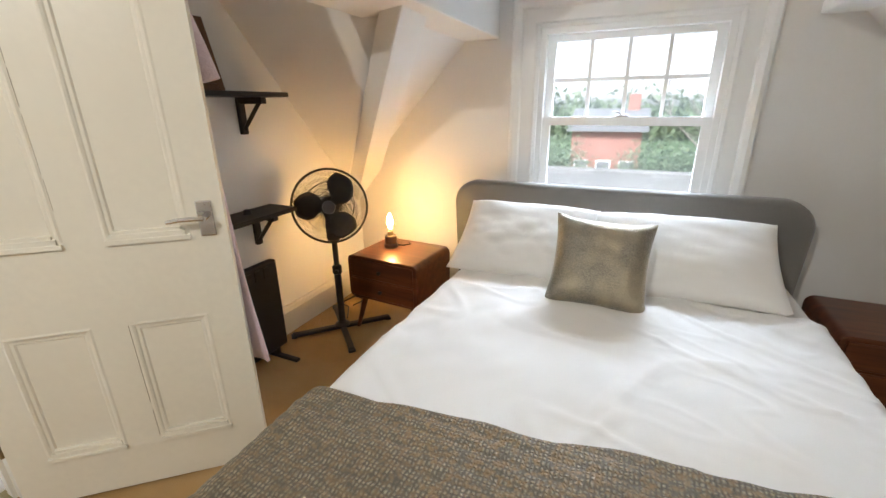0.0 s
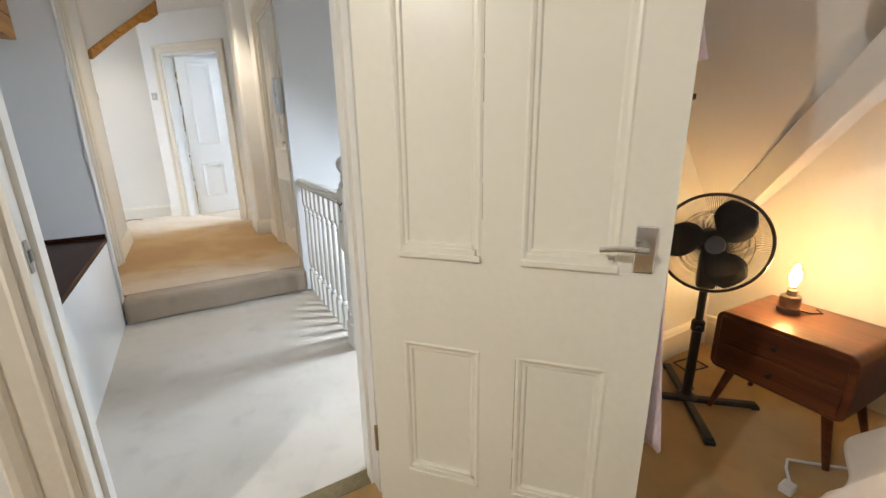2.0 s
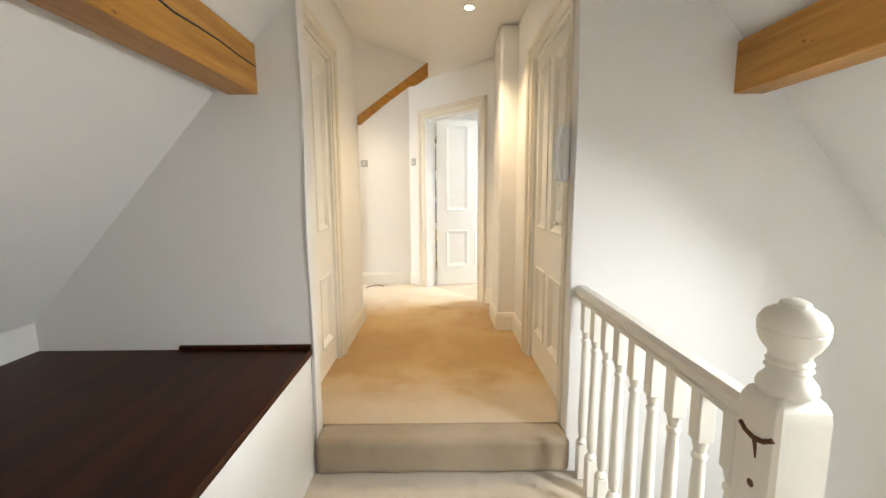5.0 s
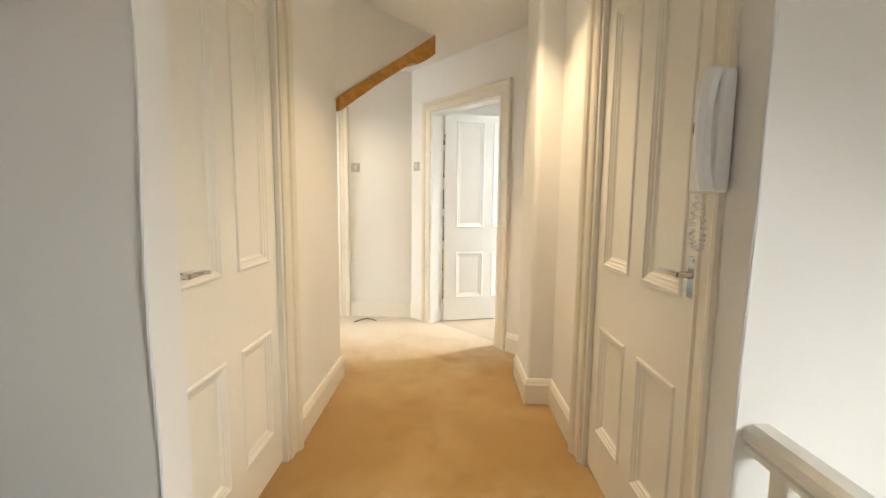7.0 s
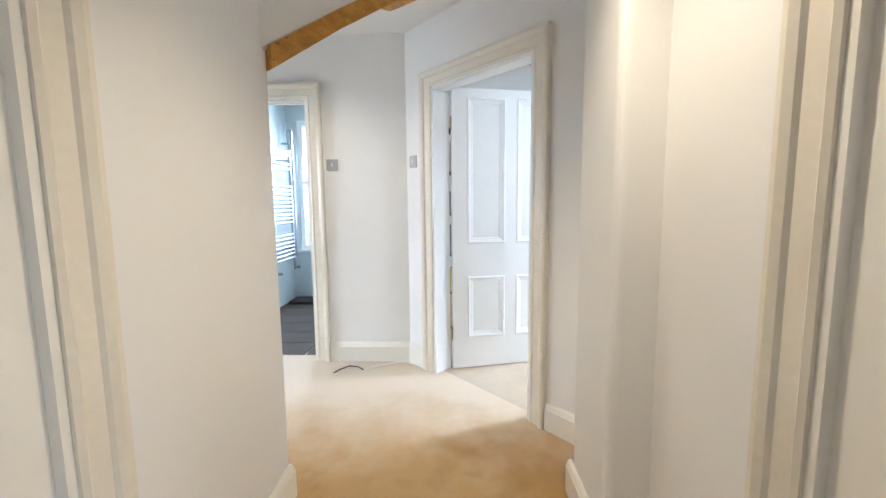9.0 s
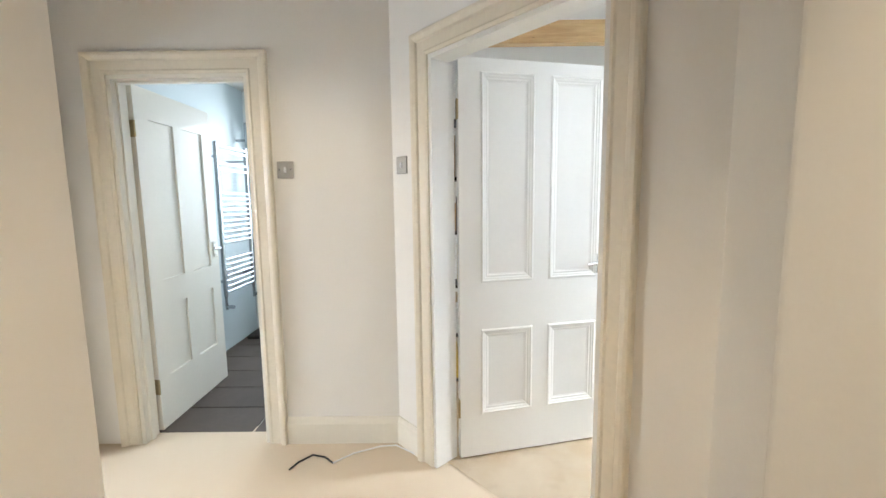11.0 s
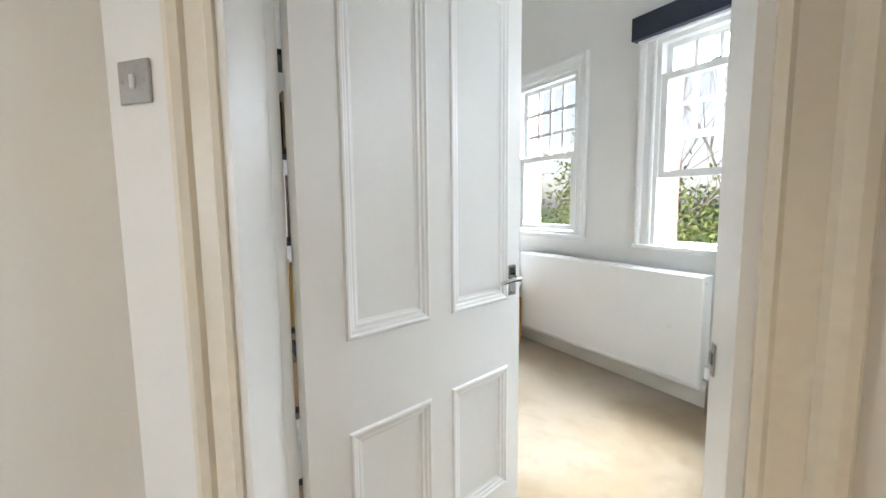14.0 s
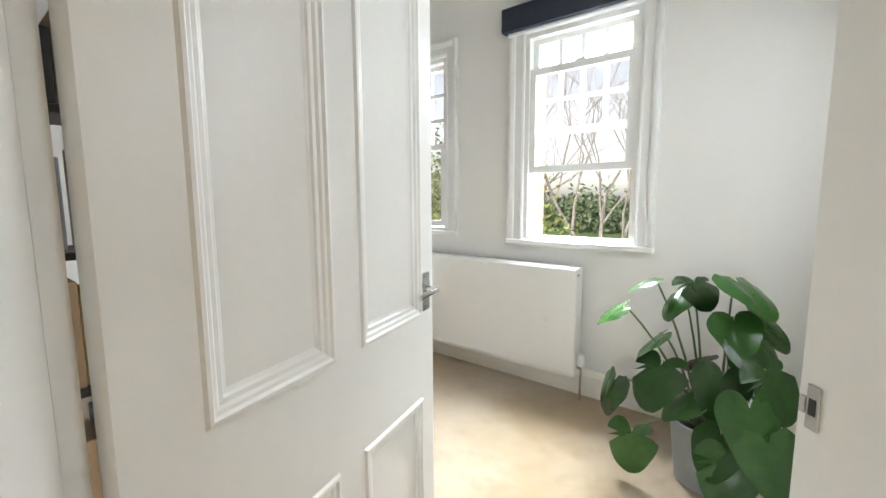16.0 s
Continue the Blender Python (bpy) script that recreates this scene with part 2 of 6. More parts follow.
def weave(name, warp, weft, glint, scale=150.0, metallic=0.25):
    """Coarse woven throw: two thread directions and metallic slubs."""
    m, t, p = nodes_of(name)
    N, L = t.nodes, t.links
    co = N.new("ShaderNodeTexCoord")
    w1, w2 = N.new("ShaderNodeTexWave"), N.new("ShaderNodeTexWave")
    w1.bands_direction, w2.bands_direction = "X", "Y"
    for w, s, dist in ((w1, scale * 1.15, 2.4), (w2, scale * 0.9, 6.0)):
        w.inputs["Scale"].default_value, w.inputs["Distortion"].default_value = s / 6.3, dist
        w.inputs["Detail"].default_value, w.inputs["Detail Scale"].default_value = 3, 2.5
        L.new(co.outputs["Object"], w.inputs["Vector"])
    n, nb = N.new("ShaderNodeTexNoise"), N.new("ShaderNodeTexNoise")
    n.inputs["Scale"].default_value, n.inputs["Detail"].default_value = 70, 6
    nb.inputs["Scale"].default_value, nb.inputs["Detail"].default_value = 1.7, 4
    L.new(co.outputs["Object"], n.inputs["Vector"])
    L.new(co.outputs["Object"], nb.inputs["Vector"])
    mul = N.new("ShaderNodeMath")
    mul.operation = "MULTIPLY"
    soften = N.new("ShaderNodeMapRange")
    soften.inputs["To Min"].default_value = 0.12
    L.new(w2.outputs["Fac"], soften.inputs["Value"])
    L.new(w1.outputs["Fac"], mul.inputs[0])
    L.new(soften.outputs["Result"], mul.inputs[1])
    nc, rc, mul0 = N.new("ShaderNodeTexNoise"), N.new("ShaderNodeMapRange"), mul
    nc.inputs["Scale"].default_value, nc.inputs["Detail"].default_value = 38, 4
    rc.inputs["From Min"].default_value, rc.inputs["From Max"].default_value, rc.inputs["To Min"].default_value, rc.inputs["To Max"].default_value = 0.36, 0.62, 0.15, 1.25
    L.new(co.outputs["Object"], nc.inputs["Vector"])
    L.new(nc.outputs["Fac"], rc.inputs["Value"])
    mul = N.new("ShaderNodeMath")
    mul.operation, mul.use_clamp = "MULTIPLY", True
    L.new(mul0.outputs["Value"], mul.inputs[0])
    L.new(rc.outputs["Result"], mul.inputs[1])
    a, b = N.new("ShaderNodeMix"), N.new("ShaderNodeMix")
    a.data_type = b.data_type = "RGBA"
    a.inputs["A"].default_value, a.inputs["B"].default_value = (*warp, 1), (*weft, 1)
    L.new(mul.outputs["Value"], a.inputs["Factor"])
    r = N.new("ShaderNodeMapRange")
    r.inputs["From Min"].default_value, r.inputs["From Max"].default_value = 0.45, 0.62
    L.new(n.outputs["Fac"], r.inputs["Value"])
    rb = N.new("ShaderNodeMapRange")
    rb.inputs["From Min"].default_value, rb.inputs["From Max"].default_value = 0.35, 0.65
    L.new(nb.outputs["Fac"], rb.inputs["Value"])
    m2 = N.new("ShaderNodeMath")
    m2.operation = "MULTIPLY"
    L.new(r.outputs["Result"], m2.inputs[0])
    L.new(rb.outputs["Result"], m2.inputs[1])
    L.new(m2.outputs["Value"], b.inputs["Factor"])
    L.new(a.outputs["Result"], b.inputs["A"])
    b.inputs["B"].default_value = (*glint, 1)
    L.new(b.outputs["Result"], p.inputs["Base Color"])
    p.inputs["Metallic"].default_value, p.inputs["Roughness"].default_value = metallic, 0.55
    bp = N.new("ShaderNodeBump")
    bp.inputs["Strength"].default_value, bp.inputs["Distance"].default_value = 0.9, 0.006
    L.new(mul.outputs["Value"], bp.inputs["Height"])
    L.new(bp.outputs["Normal"], p.inputs["Normal"])
    return m


def glowing(name, colour, strength):
    m, t, p = nodes_of(name)
    p.inputs["Base Color"].default_value = (*colour, 1)
    p.inputs["Emission Color"].default_value = (*colour, 1)
    p.inputs["Emission Strength"].default_value = strength
    return m


def hazed(name, amount):
    """Clear outdoor pane with a thin translucent film that stands in for the haze outside."""
    m, t, p = nodes_of(name)
    N, L = t.nodes, t.links
    p.inputs["Roughness"].default_value, p.inputs["Transmission Weight"].default_value = 0.04, 1.0
    p.inputs["IOR"].default_value = 1.45
    p.inputs["Base Color"].default_value = (1, 1, 1, 1)
    film, mix, n, r = N.new("ShaderNodeBsdfTranslucent"), N.new("ShaderNodeMixShader"), N.new("ShaderNodeTexNoise"), N.new("ShaderNodeMapRange")
    film.inputs["Color"].default_value = (0.82, 0.90, 0.95, 1)
    n.inputs["Scale"].default_value, n.inputs["Detail"].default_value = 6, 5
    r.inputs["To Min"].default_value, r.inputs["To Max"].default_value = amount * 0.6, amount * 1.4
    L.new(n.outputs["Fac"], r.inputs["Value"])
    L.new(r.outputs["Result"], mix.inputs["Fac"])
    L.new(p.outputs["BSDF"], mix.inputs[1])
    L.new(film.outputs["BSDF"], mix.inputs[2])
    out = next(q for q in N if q.type == "OUTPUT_MATERIAL")
    L.new(mix.outputs["Shader"], out.inputs["Surface"])
    return m


def clear(name, tint=(1, 1, 1), rough=0.0):
    m, t, p = nodes_of(name)
    p.inputs["Base Color"].default_value = (*tint, 1)
    p.inputs["Roughness"].default_value = rough
    p.inputs["Transmission Weight"].default_value = 1.0
    p.inputs["IOR"].default_value = 1.45
    return m


PLASTER = material("white_wall_paint", (0.80, 0.79, 0.765), 0.75, 0.012, 90, 1.1, 0.10, 0.002)
CEIL = material("ceiling_paint", (0.82, 0.81, 0.79), 0.85, 0.012, 70, 1.2, 0.08)
CREAM = material("old_cream_gloss_paint", (0.81, 0.77, 0.65), 0.34, 0.03, 45, 2.0, 0.04, 0.001)
AGED = material("aged_cream_gloss_paint", (0.775, 0.72, 0.61), 0.36, 0.05, 45, 2.5, 0.05, 0.001)
GLOSS = material("cream_gloss_paint", (0.81, 0.785, 0.715), 0.34, 0.02, 45, 3.0, 0.03, 0.001)
WHITE = material("white_gloss_paint", (0.82, 0.82, 0.80), 0.33, 0.015, 45, 3.0, 0.03, 0.001)
CARPET = carpet("golden_beige_carpet", (0.40, 0.232, 0.068), (0.50, 0.335, 0.14))
# one carpet; daylight at the lobby and step ends is put into its colour
CARPET_HALL = carpet("golden_carpet_with_daylit_ends", (0.40, 0.232, 0.068), (0.50, 0.335, 0.14), ((0.60, 0.50, 0.375), -5.7, -6.9, -4.65, -3.85))
# grime, with the riser's shade also darkened into the colour
CARPET_STEP = carpet("grimy_shaded_step_carpet", (0.36, 0.285, 0.20), (0.44, 0.36, 0.27))
CARPET_FAR = carpet("sand_beige_carpet", (0.39, 0.29, 0.175), (0.48, 0.40, 0.30))
# same carpet as the hall's; cool skylight is put into this paler copy
CARPET_DAYLIT = carpet("daylit_grey_beige_carpet", (0.57, 0.50, 0.405), (0.63, 0.565, 0.475))
PINE = wood("orange_pine", (0.48, 0.20, 0.026), (0.70, 0.345, 0.065), 0, 0.42, 1.0, True)
PALE_PINE = wood("pale_pine", (0.55, 0.34, 0.15), (0.72, 0.50, 0.26), 1, 0.5, 1.0, True)
MAHOGANY = wood("dark_mahogany", (0.024, 0.0055, 0.0015), (0.062, 0.016, 0.004), 0, 0.42, 0.6, False, 0.16)
WALNUT = wood("walnut_veneer", (0.072, 0.020, 0.007), (0.155, 0.047, 0.015), 0, 0.3, 1.2)
CHROME = material("polished_chrome", (0.75, 0.75, 0.75), 0.12, 0.03, 80, 5, 0.03, 0.001, 1.0)
RAIL_CHROME = material("soft_chrome", (0.40, 0.42, 0.44), 0.24, 0.05, 80, 5, 0.03, 0.001, 1.0)
STEEL = material("brushed_steel", (0.50, 0.49, 0.47), 0.34, 0.08, 160, 4, 0.06, 0.001, 1.0)
BRASS = material("dull_brass", (0.45, 0.36, 0.20), 0.4, 0.15, 90, 12, 0.1, 0.001, 1.0)
BLACK = material("black_plastic", (0.012, 0.012, 0.013), 0.42, 0.1, 120, 5, 0.1, 0.001)
DARKWOOD = wood("black_stained_wood", (0.010, 0.008, 0.007), (0.028, 0.022, 0.018), 1, 0.5, 1.0)
LINEN = material("white_cotton", (0.80, 0.785, 0.75), 0.9, 0.02, 300, 3, 0.35, 0.002, sheen=0.2)
UPHOLSTERY = material("grey_upholstery", (0.20, 0.19, 0.175), 0.92, 0.12, 260, 4, 0.5, 0.003, sheen=0.3)
VELVET = material("silver_gold_fabric", (0.30, 0.275, 0.22), 0.38, 0.30, 170, 9, 1.0, 0.003, 0.72, second=(0.44, 0.37, 0.25), sheen=0.2)
THROW = weave("grey_gold_throw", (0.125, 0.108, 0.076), (0.46, 0.40, 0.28), (0.29, 0.205, 0.105), 170, 0.12)
ROBE = material("pink_towelling", (0.76, 0.60, 0.63), 0.95, 0.10, 180, 5, 0.8, 0.006, sheen=0.4)
GLASS = clear("window_glass")
# the film in this glass imitates haze over the view
HAZED = hazed("hazed_window_glass", 0.010)
FROST = clear("frosted_glass", (0.85, 0.95, 1.0), 0.45)
SLATE_TILE = material("dark_grey_tile", (0.066, 0.048, 0.037), 0.72, 0.12, 40, 4, 0.12, 0.001, random=0.12)
GROUT = material("pale_grout", (0.38, 0.36, 0.33), 0.9, 0.05, 120, 6, 0.2)
BATHWALL = material("blue_grey_wall_paint", (0.58, 0.65, 0.67), 0.6, 0.02, 80, 1.5, 0.08)
LIMESTONE = material("radiator_enamel", (0.83, 0.83, 0.81), 0.3, 0.01, 30, 2, 0.02)
NAVY = material("navy_blind_fabric", (0.030, 0.036, 0.055), 0.85, 0.08, 220, 4, 0.3)
PLASTIC = material("white_plastic", (0.78, 0.79, 0.80), 0.35, 0.015, 60, 3, 0.03)
LEAF = material("glossy_leaf", (0.022, 0.082, 0.013), 0.22, 0.12, 40, 5, 0.15, 0.002, second=(0.026, 0.095, 0.015), random=0.45)
STEM = material("green_stem", (0.10, 0.17, 0.05), 0.5, 0.15, 60, 8, 0.2)
POT = material("grey_pot", (0.36, 0.39, 0.40), 0.55, 0.05, 90, 4, 0.15)
SOIL = material("potting_soil", (0.035, 0.024, 0.016), 0.95, 0.3, 60, 12, 0.9, 0.01)
BULB = clear("bulb_glass", (1.0, 0.93, 0.80))
FILAMENT = glowing("hot_filament", (1.0, 0.62, 0.22), 220)
LAMPFACE = glowing("downlight_face", (1.0, 0.88, 0.68), 30)
BRICK = material("red_brickwork", (0.36, 0.17, 0.125), 0.85, 0.18, 14, 2, 0.5, 0.01)
SLATE = material("grey_roof_slate", (0.17, 0.175, 0.18), 0.7, 0.15, 8, 1.0, 0.4, 0.01)
HEDGE = material("hedge_leaves", (0.15, 0.20, 0.11), 0.7, 0.3, 6, 1.2, 0.4, 0.02, random=0.3)
SHRUB = material("shrub_leaves", (0.19, 0.22, 0.06), 0.7, 0.3, 6, 1.2, 0.4, 0.02)
BARK = material("grey_bark", (0.34, 0.30, 0.265), 0.9, 0.25, 20, 3, 0.8, 0.02)
GRASS = material("lawn", (0.06, 0.11, 0.03), 0.95, 0.25, 12, 0.4, 0.5, 0.03)
STONE = material("pale_stone_wall", (0.19, 0.185, 0.175), 0.9, 0.12, 14, 1.5, 0.5, 0.01)
BLUE = material("blue_painted_board", (0.10, 0.17, 0.33), 0.5, 0.06, 50, 3, 0.1)


# ---- building helpers ----
def box(bm, x0, x1, y0, y1, z0, z1, m=None):
    r = bmesh.ops.create_cube(bm, size=1)
    mm = Matrix.LocRotScale(((x0 + x1) / 2, (y0 + y1) / 2, (z0 + z1) / 2), None, (abs(x1 - x0), abs(y1 - y0), abs(z1 - z0)))
    bmesh.ops.transform(bm, matrix=(m @ mm) if m else mm, verts=r["verts"])
    return r["verts"]


def rounded(bm, x0, x1, y0, y1, z0, z1, r=0.004, seg=2, m=None):
    vs = box(bm, x0, x1, y0, y1, z0, z1, m)
    es = list({e for v in vs for e in v.link_edges})
    bmesh.ops.bevel(bm, geom=es, offset=r, segments=seg, affect="EDGES", profile=0.5)


def rod(bm, a, b, r0, r1=None, seg=12, caps=True):
    a, b = Vector(a), Vector(b)
    d = b - a
    m = Matrix.Translation((a + b) / 2) @ d.to_track_quat("Z", "Y").to_matrix().to_4x4()
    bmesh.ops.create_cone(bm, cap_ends=caps, segments=seg, radius1=r0, radius2=r0 if r1 is None else r1, depth=d.length, matrix=m)


def lathe(bm, profile, seg=20, m=None, square=False):
    """Turned shape from (radius, height) pairs."""
    rings = []
    for r, z in profile:
        rings.append([bm.verts.new((m or Matrix()) @ Vector((r * math.cos(2 * math.pi * i / seg), r * math.sin(2 * math.pi * i / seg), z))) for i in range(seg)])
    for a, b in zip(rings, rings[1:]):
        for i in range(seg):
            bm.faces.new((a[i], a[(i + 1) % seg], b[(i + 1) % seg], b[i]))
    bm.faces.new(rings[0][::-1])
    bm.faces.new(rings[-1])


def tube(bm, pts, r, seg=8, taper=1.0):
    pts = [Vector(p) for p in pts]
    rings = []
    for i, p in enumerate(pts):
        d = (pts[min(i + 1, len(pts) - 1)] - pts[max(i - 1, 0)]).normalized()
        q = d.to_track_quat("Z", "Y")
        rr = r * (1 + (taper - 1) * i / max(1, len(pts) - 1))
        rings.append([bm.verts.new(p + q @ Vector((rr * math.cos(2 * math.pi * k / seg), rr * math.sin(2 * math.pi * k / seg), 0))) for k in range(seg)])
    for a, b in zip(rings, rings[1:]):
        for k in range(seg):
            bm.faces.new((a[k], a[(k + 1) % seg], b[(k + 1) % seg], b[k]))
    bm.faces.new(rings[0][::-1])
    bm.faces.new(rings[-1])


def finish(bm, name, mat, smooth=False):
    bmesh.ops.recalc_face_normals(bm, faces=bm.faces)
    me = bpy.data.meshes.new(name)
    bm.to_mesh(me)
    bm.free()
    me.materials.append(mat)
    if smooth:
        for f in me.polygons:
            f.use_smooth = True
        me.set_sharp_from_angle(angle=radians(38))
    return me


def part(name, bm, mat, parent=None, label="", smooth=False):
    ob = new(name, finish(bm, name, mat, smooth))
    ob.parent = parent
    if label:
        ob["label"] = label
    return ob


def thing(name, label, category, m=None, group="", kind=""):
    ob = new(name)
    ob.empty_display_size = 0.1
    if m is not None:
        ob.matrix_world = m
    return tagged(ob, label, category, group, kind)


def structure(name, bm, mat, label, category, smooth=False):
    return tagged(part(name, bm, mat, None, "", smooth), label, category, "", "structure")


def walled(bm, a, b, n, thick, z0, z1, holes=()):
    """A wall from a to b (plan points), thick towards -n, with holes (s0, s1, z0, z1) along it."""
    a, b, n = Vector((*a, 0)), Vector((*b, 0)), Vector((*n, 0)).normalized()
    u = (b - a).normalized()
    ln = (b - a).length
    m = Matrix(((u.x, -n.x, 0, a.x), (u.y, -n.y, 0, a.y), (0, 0, 1, 0), (0, 0, 0, 1)))
    s = 0.0
    for h in sorted(holes):
        box(bm, s, h[0], 0, thick, z0, z1, m)
        if h[2] > z0:
            box(bm, h[0], h[1], 0, thick, z0, h[2], m)
        if h[3] < z1:
            box(bm, h[0], h[1], 0, thick, h[3], z1, m)
        s = h[1]
    box(bm, s, ln, 0, thick, z0, z1, m)


def cut(bm, co, no):
    """Take away what lies on the side that no points to."""
    bmesh.ops.bisect_plane(bm, geom=bm.verts[:] + bm.edges[:] + bm.faces[:], plane_co=co, plane_no=no, clear_outer=True)


def on_wall(a, n):
    """Local axes at plan point a of a wall facing n: x along the wall (to the right as one faces it), y out of it, z up."""
    n = Vector((*n, 0)).normalized()
    u = Vector((-n.y, n.x, 0))
    return Matrix(((u.x, n.x, 0, a[0]), (u.y, n.y, 0, a[1]), (0, 0, 1, a[2]), (0, 0, 0, 1)))


ARCH = ((0.0, 0.0), (0.0, 0.012), (0.012, 0.018), (0.020, 0.013), (0.062, 0.016), (0.068, 0.026), (0.085, 0.034), (0.098, 0.034), (0.104, 0.028), (0.104, 0.0))


def frame_sweep(bm, u0, u1, z0, z1, profile, m=None, closed=False, inward=False):
    """Moulding with mitred corners round an opening (or, inward, round the inside of a panel)."""
    k = -1 if inward else 1
    rows = []
    for o, d in profile:
        o *= k
        if closed:
            c = [(u0 - o, z0 - o), (u0 - o, z1 + o), (u1 + o, z1 + o), (u1 + o, z0 - o)]
        else:
            c = [(u0 - o, z0), (u0 - o, z1 + o), (u1 + o, z1 + o), (u1 + o, z0)]
        rows.append([bm.verts.new((m or Matrix()) @ Vector((u, d, z))) for u, z in c])
    for a, b in zip(rows, rows[1:]):
        for i in range(4 if closed else 3):
            j = (i + 1) % 4
            bm.faces.new((a[i], a[j], b[j], b[i]))


def skirting(name, pts, n_left=True, h=0.15, z=0.17):
    """A moulded skirting board along plan points; it stands on the left of the way along them, or on the right."""
    prof = ((0.0, 0.0), (0.020, 0.0), (0.020, h - 0.035), (0.016, h - 0.025), (0.013, h - 0.012), (0.006, h), (0.0, h))
    bm = bmesh.new()
    pts = [Vector((*p, 0)) for p in pts]
    rows = []
    for i, p in enumerate(pts):
        ds = []
        if i > 0:
            ds.append((p - pts[i - 1]).normalized())
        if i < len(pts) - 1:
            ds.append((pts[i + 1] - p).normalized())
        ns = [Vector((-d.y, d.x, 0)) * (1 if n_left else -1) for d in ds]
        nn = sum(ns, Vector()).normalized()
        nn /= max(0.3, nn.dot(ns[0]))
        rows.append([bm.verts.new(p + nn * o + Vector((0, 0, z + hh))) for o, hh in prof])
    for a, b in zip(rows, rows[1:]):
        for k in range(len(prof) - 1):
            bm.faces.new((a[k], a[k + 1], b[k + 1], b[k]))
    bm.faces.new(rows[0])
    bm.faces.new(rows[-1][::-1])
    return structure(name, bm, GLOSS, "cream painted skirting board along the wall", "skirting board")


# ---- structure ----
H = 0.17                                   # the hall lies one step above the landing
RS = 1.197                                 # fall of the roof slope over the stairs


def roof_right(y):
    return 2.23 - RS * (y - 1.29)


def roof_left(y):
    return 2.187 + 1.13 * (y + 0.315)


# floors
bm = bmesh.new()
box(bm, -1.73, 2.3, -1.7, 2.66, -0.2, 0.0)
structure("floor_bedroom", bm, CARPET, "beige fitted carpet in the bedroom", "carpet")
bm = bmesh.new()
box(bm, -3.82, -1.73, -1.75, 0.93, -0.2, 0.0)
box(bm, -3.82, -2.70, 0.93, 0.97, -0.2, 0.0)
structure("floor_landing", bm, CARPET_DAYLIT, "lower landing carpet with skylight daylight put into its pale grey-beige colour", "carpet")
bm = bmesh.new()
rounded(bm, -3.96, -3.80, -0.346, 0.846, 0.0, H, 0.03, 4)
structure("hall_step", bm, CARPET_STEP, "carpeted step up from the landing to the hall", "step")
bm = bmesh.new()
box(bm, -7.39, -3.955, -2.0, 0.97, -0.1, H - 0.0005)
structure("floor_hall", bm, CARPET_HALL, "golden beige hall carpet, pale with painted daylight at both ends", "carpet")
bm = bmesh.new()
box(bm, -11.0, -6.0, 0.0, 2.66, -0.1, H + 0.004)
cut(bm, (-7.04, 0.12, 0), (0.66, -0.75, 0))
structure("floor_far_bedroom", bm, CARPET_FAR, "pale beige carpet in the far bedroom", "carpet")
bm = bmesh.new()
box(bm, -9.5, -7.39, -1.90, 0.0, -0.1, H - 0.008)
bath_floor = structure("floor_bathroom", bm, GROUT, "dark grey tiles with pale grout on the bathroom floor", "tiled floor")

# bedroom walls
bm = bmesh.new()
walled(bm, (-1.68, -1.7), (-1.68, 2.66), (1, 0), 0.14, -0.2, 2.6, [(1.53, 2.30, -0.2, 2.02)])
cut(bm, (0, 1.29, 2.27), (0, RS, 1))
structure("wall_bedroom_door", bm, PLASTER, "white painted partition with the bedroom doorway", "wall")
bm = bmesh.new()
walled(bm, (2.2, 2.64), (-1.90, 2.64), (0, -1), 0.3, -0.2, 2.6, [(1.76, 2.64, 0.62, 1.66)])
structure("wall_bedroom_window", bm, PLASTER, "white painted gable wall round the bedroom window", "wall")
bm = bmesh.new()
walled(bm, (2.2, -1.7), (2.2, 2.66), (-1, 0), 0.1, -0.2, 2.6)
structure("wall_bedroom_side", bm, PLASTER, "white painted bedroom wall", "wall")
bm = bmesh.new()
walled(bm, (-1.68, -1.7), (2.2, -1.7), (0, 1), 0.1, -0.2, 2.6)
structure("wall_bedroom_back", bm, PLASTER, "white painted bedroom wall", "wall")
bm = bmesh.new()
box(bm, -1.78, 2.3, -1.8, 2.0, 2.36, 2.46)
structure("ceiling_bedroom", bm, CEIL, "white painted flat ceiling", "ceiling")


def slab(pts, thick):
    """A sloping sheet with thickness upwards, from its lower corners."""
    bm = bmesh.new()
    lo = [bm.verts.new(p) for p in pts]
    hi = [bm.verts.new((p[0], p[1], p[2] + thick)) for p in pts]
    n = len(pts)
    bm.faces.new(lo)
    bm.faces.new(hi[::-1])
    for i in range(n):
        bm.faces.new((lo[i], lo[(i + 1) % n], hi[(i + 1) % n], hi[i]))
    return bm


# the main slope meets the slope of the window gable in a valley
def gable(x):
    return 2.52 + 1.0324 * x


structure("ceiling_slope_bedroom", slab([(-1.86, 2.652, 0.60), (-1.86, 0.96, roof_right(0.96)), (0.0, 0.96, roof_right(0.96)), (0.0, 1.0476, 2.52)], 0.1),
          CEIL, "white painted sloping ceiling behind the door", "ceiling")
structure("ceiling_slope_gable", slab([(-1.86, 2.66, 0.60), (-1.86, 2.652, 0.60), (0.0, 1.0476, 2.52), (0.0, 2.66, 2.52)], 0.1),
          CEIL, "white painted sloping ceiling of the window gable", "ceiling")
structure("ceiling_slope_gable_right", slab([(1.70, 2.66, 0.765), (0.0, 2.66, 2.52), (0.0, 0.9, 2.52), (1.70, 0.9, 0.765)], 0.1),
          CEIL, "white painted sloping ceiling of the window gable", "ceiling")
